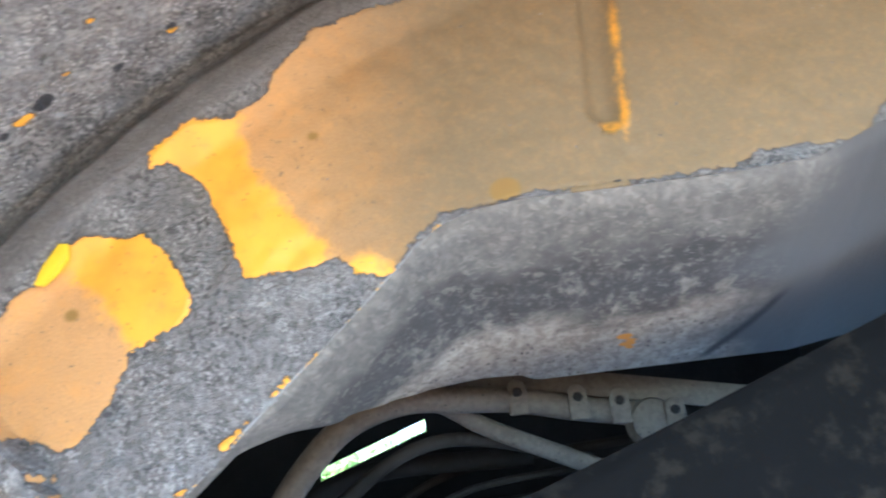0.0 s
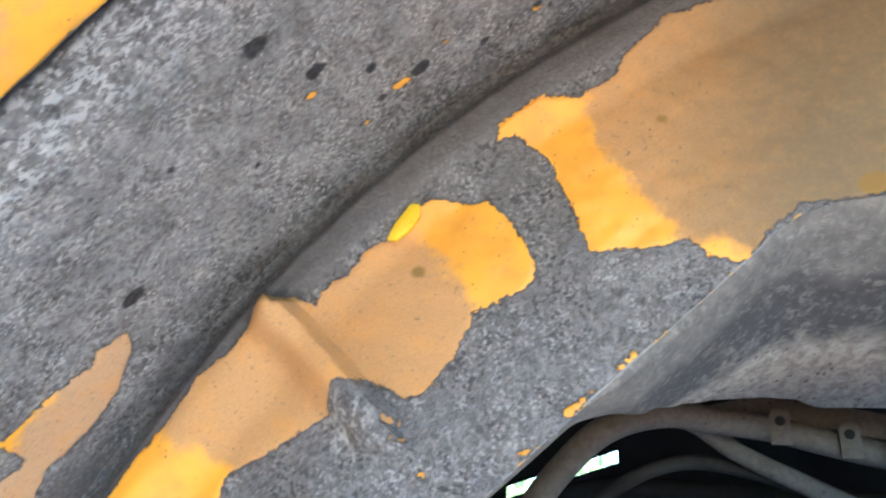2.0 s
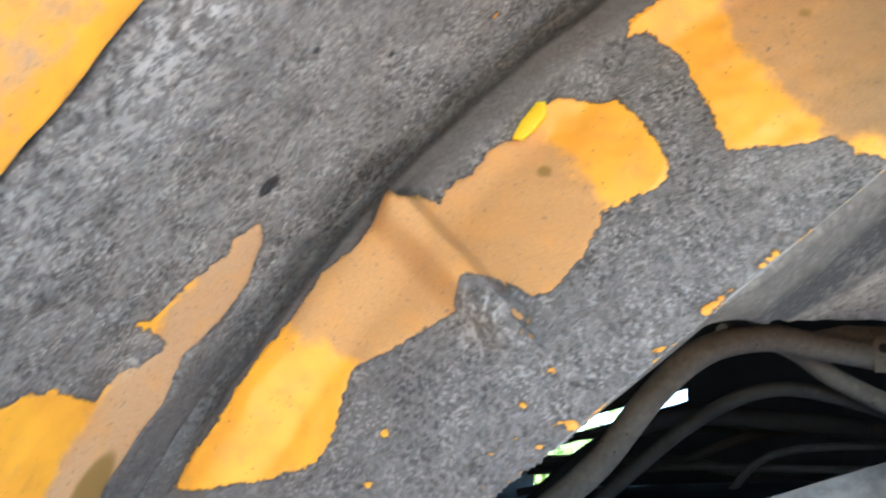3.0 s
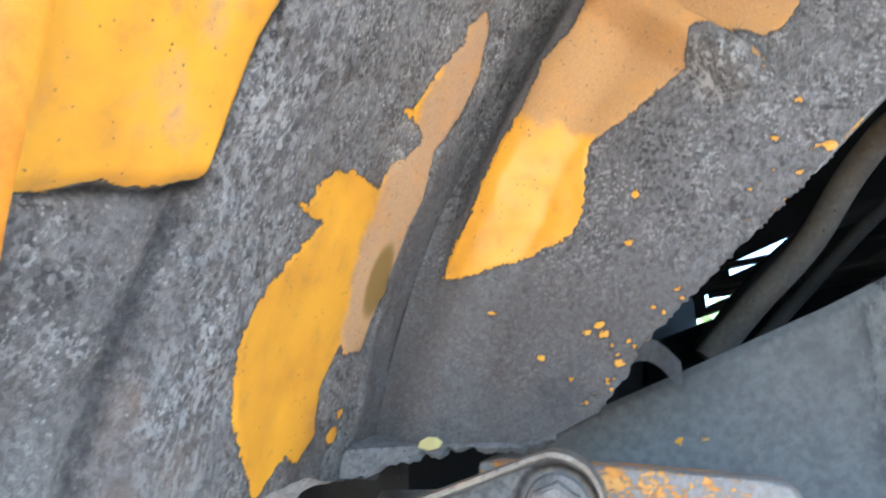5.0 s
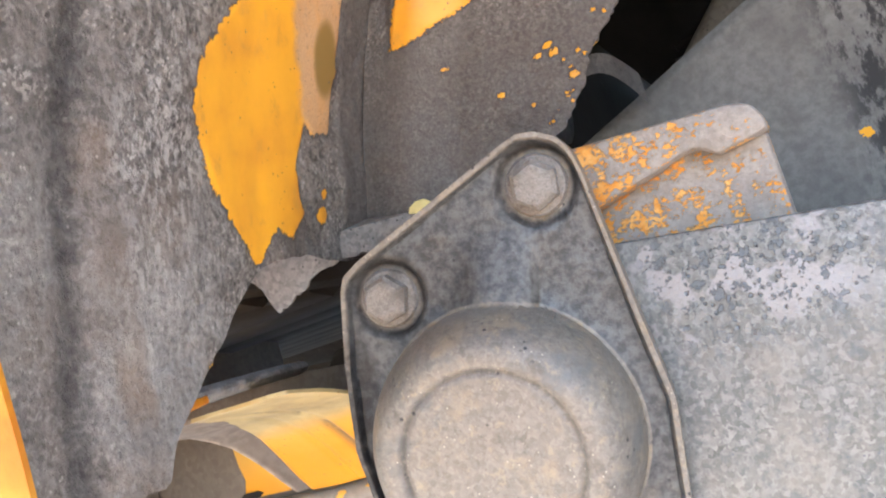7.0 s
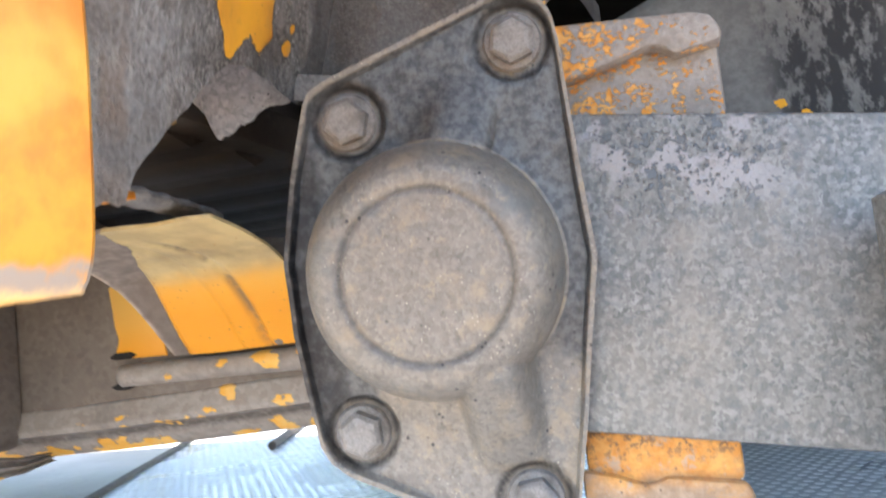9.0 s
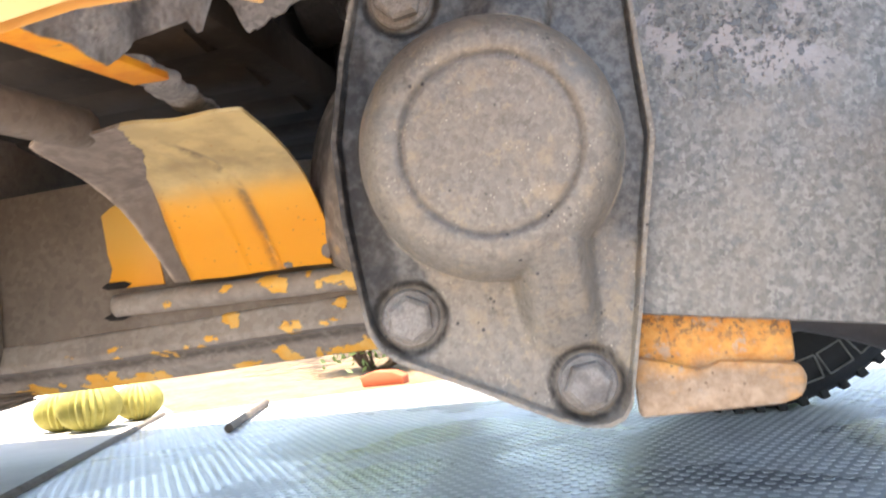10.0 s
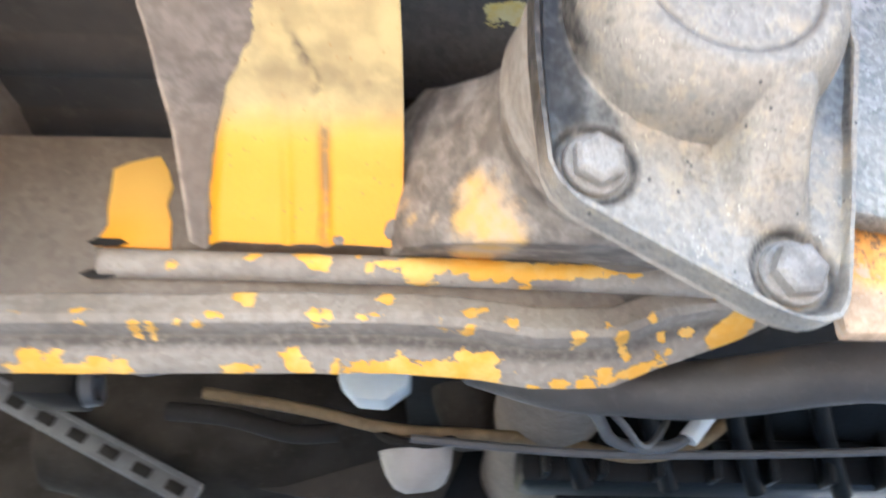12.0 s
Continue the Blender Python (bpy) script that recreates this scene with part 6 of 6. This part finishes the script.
def flat_bm(outline, z0, z1, bevel=0.0, bm=None):
    """A level plate with the outline (x, y)."""
    own = slab_bm(outline, 0, 1, 0)
    for v_ in own.verts:
        v_.co = Vector((v_.co.x, v_.co.z, z0 + (z1 - z0) * v_.co.y))
    if bevel:
        bmesh.ops.bevel(own, geom=own.edges, offset=bevel, segments=2, affect="EDGES", profile=0.5)
    return join_bm(bm, own)


garden = part("garden_bed", flat_bm([(-2.3, 3.6), (-1.36, 2.36), (-0.56, 2.64), (0.4, 3.62), (2.4, 5.02), (40, 6), (40, 60), (-30, 60)], -0.03, -0.007), M_LITTER)
tagged(garden, "dry tan garden ground with pale litter", "garden", "", "structure")
drive = part("driveway", flat_bm([(-40, -30), (-2.4, -30), (-1.7, -0.4), (-0.84, 0.5), (-0.84, 0.93), (-1.11, 1.67), (-1.40, 2.45), (-2.6, 4.0), (-9, 12), (-40, 45)], -0.03, -0.004), M_CONC)
tagged(drive, "sunlit pale concrete driveway", "driveway", "", "structure")
MAT = [(2.4, 0.15), (2.4, 5.0), (0.4, 3.6), (-0.55, 2.62), (-1.35, 2.32), (-1.11, 1.67), (-0.84, 0.93), (-0.56, 0.15)]
mat = part("floor_mat", flat_bm(MAT, -0.004, 0.0, 0.0), M_MAT, None, "", False)
tagged(mat, "blue-grey plastic floor mat with small raised studs", "mat")
bv, bf = [], []
pitch = 0.0205
gu, gv = np.meshgrid(np.arange(-3.2, 3.2, pitch), np.arange(-3.2, 3.2, pitch * 0.866))
gu = gu + (np.arange(gu.shape[0]) % 2)[:, None] * pitch / 2
ca, sa = math.cos(radians(4)), math.sin(radians(4))
gx, gy = gu * ca - gv * sa, gu * sa + gv * ca + 1.2
keep = (inside_by(MAT, gx, gy) > 0.012) & (gx < 1.3) & (gy > 0.25) & (gy < 2.9)
six = [(math.cos(a_), math.sin(a_)) for a_ in np.radians(np.arange(6) * 60 + 24)]
for cx_, cy_ in zip(gx[keep], gy[keep]):
    o = len(bv)
    bv += [(cx_ + 0.007 * p, cy_ + 0.007 * q_, 0.0002) for p, q_ in six] + [(cx_ + 0.0056 * p, cy_ + 0.0056 * q_, 0.0009) for p, q_ in six]
    bf += [(o + i, o + (i + 1) % 6, o + 6 + (i + 1) % 6, o + 6 + i) for i in range(6)] + [tuple(o + 6 + i for i in range(6))]
me = bpy.data.meshes.new("stud_relief")
me.from_pydata(bv, [], bf)
loz = finish("stud_relief", me, M_STUD, mat, "", False)
loz["kind"] = "stuff"
stick = part("stick", tube_bm([(-0.85, 1.80, 0.011), (-0.93, 2.07, 0.011), (-1.01, 2.34, 0.011)], 0.011, 10, 4), M_WOOD)
tagged(stick, "short grey stick lying on the mat", "stick")
strip = part("edge_strip", tube_bm([(-0.70, 0.45, 0.004), (-0.84, 0.93, 0.004), (-1.11, 1.67, 0.004), (-1.35, 2.32, 0.004)], 0.009, 8, 6), M_WOOD)
tagged(strip, "dark cord along the edge of the mat", "cord")


def barrel_cactus(x, y, r):
    bm = bmesh.new()
    n_, rows = 96, 14
    rings = []
    for j in range(rows + 1):
        el = math.pi * j / rows - math.pi / 2
        ring = []
        for i in range(n_):
            rr = r * (1 + 0.07 * math.cos(24 * 2 * math.pi * i / n_)) * math.cos(el)
            ring.append(bm.verts.new((x + rr * math.cos(2 * math.pi * i / n_), y + rr * math.sin(2 * math.pi * i / n_), r * 0.78 + 0.85 * r * math.sin(el))))
        rings.append(ring)
    for a_, b_ in zip(rings, rings[1:]):
        for i in range(n_):
            bm.faces.new((a_[i], a_[(i + 1) % n_], b_[(i + 1) % n_], b_[i]))
    bmesh.ops.remove_doubles(bm, verts=bm.verts, dist=1e-5)
    ob = part("barrel_cactus", bm, M_CACTUS)
    return tagged(ob, "round ribbed golden barrel cactus on the concrete", "cactus", "cacti beside the mat")


barrel_cactus(-1.46, 2.12, 0.085)
barrel_cactus(-1.60, 2.17, 0.07)
barrel_cactus(-1.42, 2.30, 0.07)


def leaf_crown(cx_, cy_, cz_, rx, ry, rz, count, size, seed, clumps=18):
    rng = np.random.RandomState(seed)
    cl = rng.normal(0, 1, (clumps, 3))
    cl /= np.linalg.norm(cl, axis=1)[:, None] + 1e-6
    cl *= rng.uniform(0.35, 0.95, (clumps, 1))
    vs, fs = [], []
    for _ in range(count):
        c_ = cl[rng.randint(clumps)] + rng.normal(0, 0.2, 3)
        p = np.array([cx_ + rx * c_[0], cy_ + ry * c_[1], max(0.02, cz_ + rz * c_[2])])
        a_ = rng.normal(0, 1, 3)
        a_ /= np.linalg.norm(a_)
        b_ = np.cross(a_, rng.normal(0, 1, 3))
        b_ /= np.linalg.norm(b_)
        L_ = size * rng.uniform(0.6, 1.3)
        o = len(vs)
        vs += [tuple(p - a_ * L_), tuple(p + b_ * L_ * 0.4), tuple(p + a_ * L_), tuple(p - b_ * L_ * 0.4)]
        fs.append((o, o + 1, o + 2, o + 3))
    me_ = bpy.data.meshes.new("crown")
    me_.from_pydata(vs, [], fs)
    return me_


def bush(x, y, rx, h_, seed, leaf, label, count=1500, size=0.06, bare=0.3):
    """Thin stems from one root, with a loose crown from bare * height upwards."""
    top_ = new("bush")
    tagged(top_, label, "bush")
    rng = random.Random(seed)
    trunk = bmesh.new()
    for i in range(14):
        a_, t_, up_ = rng.uniform(0, 6.28), rng.uniform(0.2, 0.9), rng.uniform(0.6, 0.95)
        tube_bm([(x + 0.05 * rx * math.cos(a_), y + 0.05 * rx * math.sin(a_), -0.01), (x + 0.45 * t_ * rx * math.cos(a_ + 0.2), y + 0.45 * t_ * rx * math.sin(a_ + 0.2), h_ * bare), (x + t_ * rx * math.cos(a_), y + t_ * rx * math.sin(a_), h_ * up_)], 0.022 * h_, 6, 3, trunk, 0.005 * h_)
    part("trunk", trunk, M_BARK, top_)
    mid_ = 0.5 + 0.5 * bare
    finish("crown", leaf_crown(x, y, h_ * mid_, rx, rx, h_ * (1 - bare) * 0.5, count * 3, size, seed, 60), leaf, top_, "", False)


bush(-6.1, 11.3, 1.15, 1.3, 1, M_LEAF2, "dull green rounded bush on bare ground", 2600, 0.07, 0.1)
bush(-1.05, 3.6, 0.42, 0.62, 2, M_LEAF, "bright green bush with bare thin stems", 2600, 0.02, 0.12)
bush(-1.1, 9.5, 0.7, 0.7, 3, M_LEAF, "bright green bush beyond the tree", 1200, 0.05, 0.05)
bush(-8.2, 13.5, 1.4, 1.7, 4, M_LEAF2, "dull green bush further off", 2000, 0.08, 0.08)
bush(-3.6, 14.5, 2.0, 2.3, 7, M_LEAF, "tall pale green tree-like bush at the back of the garden", 2200, 0.1, 0.3)
bush(-0.3, 13.5, 2.0, 2.2, 8, M_LEAF, "tall pale green bush behind the dry grass", 2200, 0.1, 0.3)
bush(2.6, 12.5, 1.8, 2.1, 9, M_LEAF2, "tall dull green bush behind the garden", 2000, 0.1, 0.3)
bush(1.4, 8.2, 1.0, 1.0, 6, M_LEAF, "green bush beside the dry grass", 1800, 0.05, 0.08)


def twig_shrub(x, y, h_, seed):
    rng = random.Random(seed)
    bm = bmesh.new()
    for _ in range(26):
        a_, l_ = rng.uniform(0, 6.28), rng.uniform(0.3, 1.0)
        tube_bm([(x, y, -0.01), (x + 0.3 * l_ * h_ * math.cos(a_), y + 0.3 * l_ * h_ * math.sin(a_), 0.4 * h_), (x + 0.7 * l_ * h_ * math.cos(a_ + 0.4), y + 0.7 * l_ * h_ * math.sin(a_ + 0.4), h_ * rng.uniform(0.6, 1.0))], 0.008, 5, 3, bm, 0.003)
    return tagged(part("shrub", bm, M_BARK), "bare twiggy brown shrub on dry ground", "shrub")


twig_shrub(-2.45, 5.9, 0.3, 11)
twig_shrub(-4.0, 8.2, 0.4, 12)
tree = new("tree")
tagged(tree, "tree with a straight reddish brown trunk", "tree")
part("trunk", tube_bm([(-0.95, 4.85, -0.02), (-0.95, 4.87, 0.12), (-0.96, 4.9, 0.7), (-0.98, 4.95, 1.6), (-0.93, 5.0, 2.6)], 0.16, 18, 5, None, 0.1), M_BARK, tree)
part("root_flare", lathe_bm([(0.24, 0.0), (0.2, 0.04), (0.165, 0.12), (0.15, 0.25)], 20, Matrix.Translation((-0.95, 4.86, -0.013))), M_BARK, tree)
# unseen crown, made wide and dense to shade the ground
finish("crown", leaf_crown(-0.95, 5.2, 3.4, 2.6, 2.6, 1.2, 9000, 0.1, 9, 50), M_LEAF, tree, "", False)


def dry_tuft(x, y, h_, n_, seed):
    rng = np.random.RandomState(seed)
    vs, fs = [], []
    for _ in range(n_):
        a_, r_ = rng.uniform(0, 6.28), rng.uniform(0, 0.22)
        bx_, by_ = x + r_ * math.cos(a_), y + r_ * math.sin(a_)
        lean, hh = rng.uniform(0, 0.35), h_ * rng.uniform(0.5, 1.1)
        o = len(vs)
        vs += [(bx_ - 0.006, by_, -0.01), (bx_ + 0.006, by_, -0.01), (bx_ + lean * math.cos(a_) * hh, by_ + lean * math.sin(a_) * hh, hh)]
        fs.append((o, o + 1, o + 2))
    me_ = bpy.data.meshes.new("dry_grass")
    me_.from_pydata(vs, [], fs)
    ob = finish("dry_grass", me_, M_STRAW, None, "", False)
    return tagged(ob, "tuft of dry orange grass stalks", "grass", "dry grass tufts", "stuff")


for i, (a_, b_, h_) in enumerate(((-0.3, 5.4, 0.4), (0.0, 5.7, 0.45), (-0.15, 6.1, 0.5), (0.4, 5.9, 0.6))):
    dry_tuft(a_, b_, h_, 260, i)
red = part("clay_piece", slab_bm([(-0.83, -0.01), (-0.84, 0.03), (-0.79, 0.045), (-0.72, 0.04), (-0.68, 0.02), (-0.68, -0.01)], 2.74, 2.82, 0.006), M_RED)
tagged(red, "broken piece of red clay pot", "clay piece")
# white truck parked far off
truck = new("truck")
tagged(truck, "white pickup truck parked on the driveway", "truck")
TM = Matrix.Translation((-10.0, 10.6, 0)) @ pose(0, 0, 0, 0, 0, 20)
part("body", slab_bm([(-5, 0.42), (-5, 1.15), (-0.6, 1.2), (0.55, 1.1), (0.62, 0.5), (0.42, 0.46), (0.38, 0.6), (0.2, 0.75), (-0.2, 0.75), (-0.38, 0.6), (-0.42, 0.42)], -0.05, 1.7, 0.03, None, TM), M_TRUCK, truck)
part("wheel", lathe_bm([(0, 0.0), (0.17, 0.0), (0.2, 0.02), (0.3, 0.02), (0.34, 0.0), (0.34, -0.2), (0, -0.2)], 32, TM @ Matrix.Translation((0, -0.04, 0.34)) @ pose(0, 0, 0, 90, 0, 0)), M_RUBBER, truck)
part("bumper", slab_bm([(0.6, 0.42), (0.6, 0.6), (0.85, 0.58), (0.85, 0.5)], -0.05, 1.7, 0.02, None, TM), M_DARK, truck)
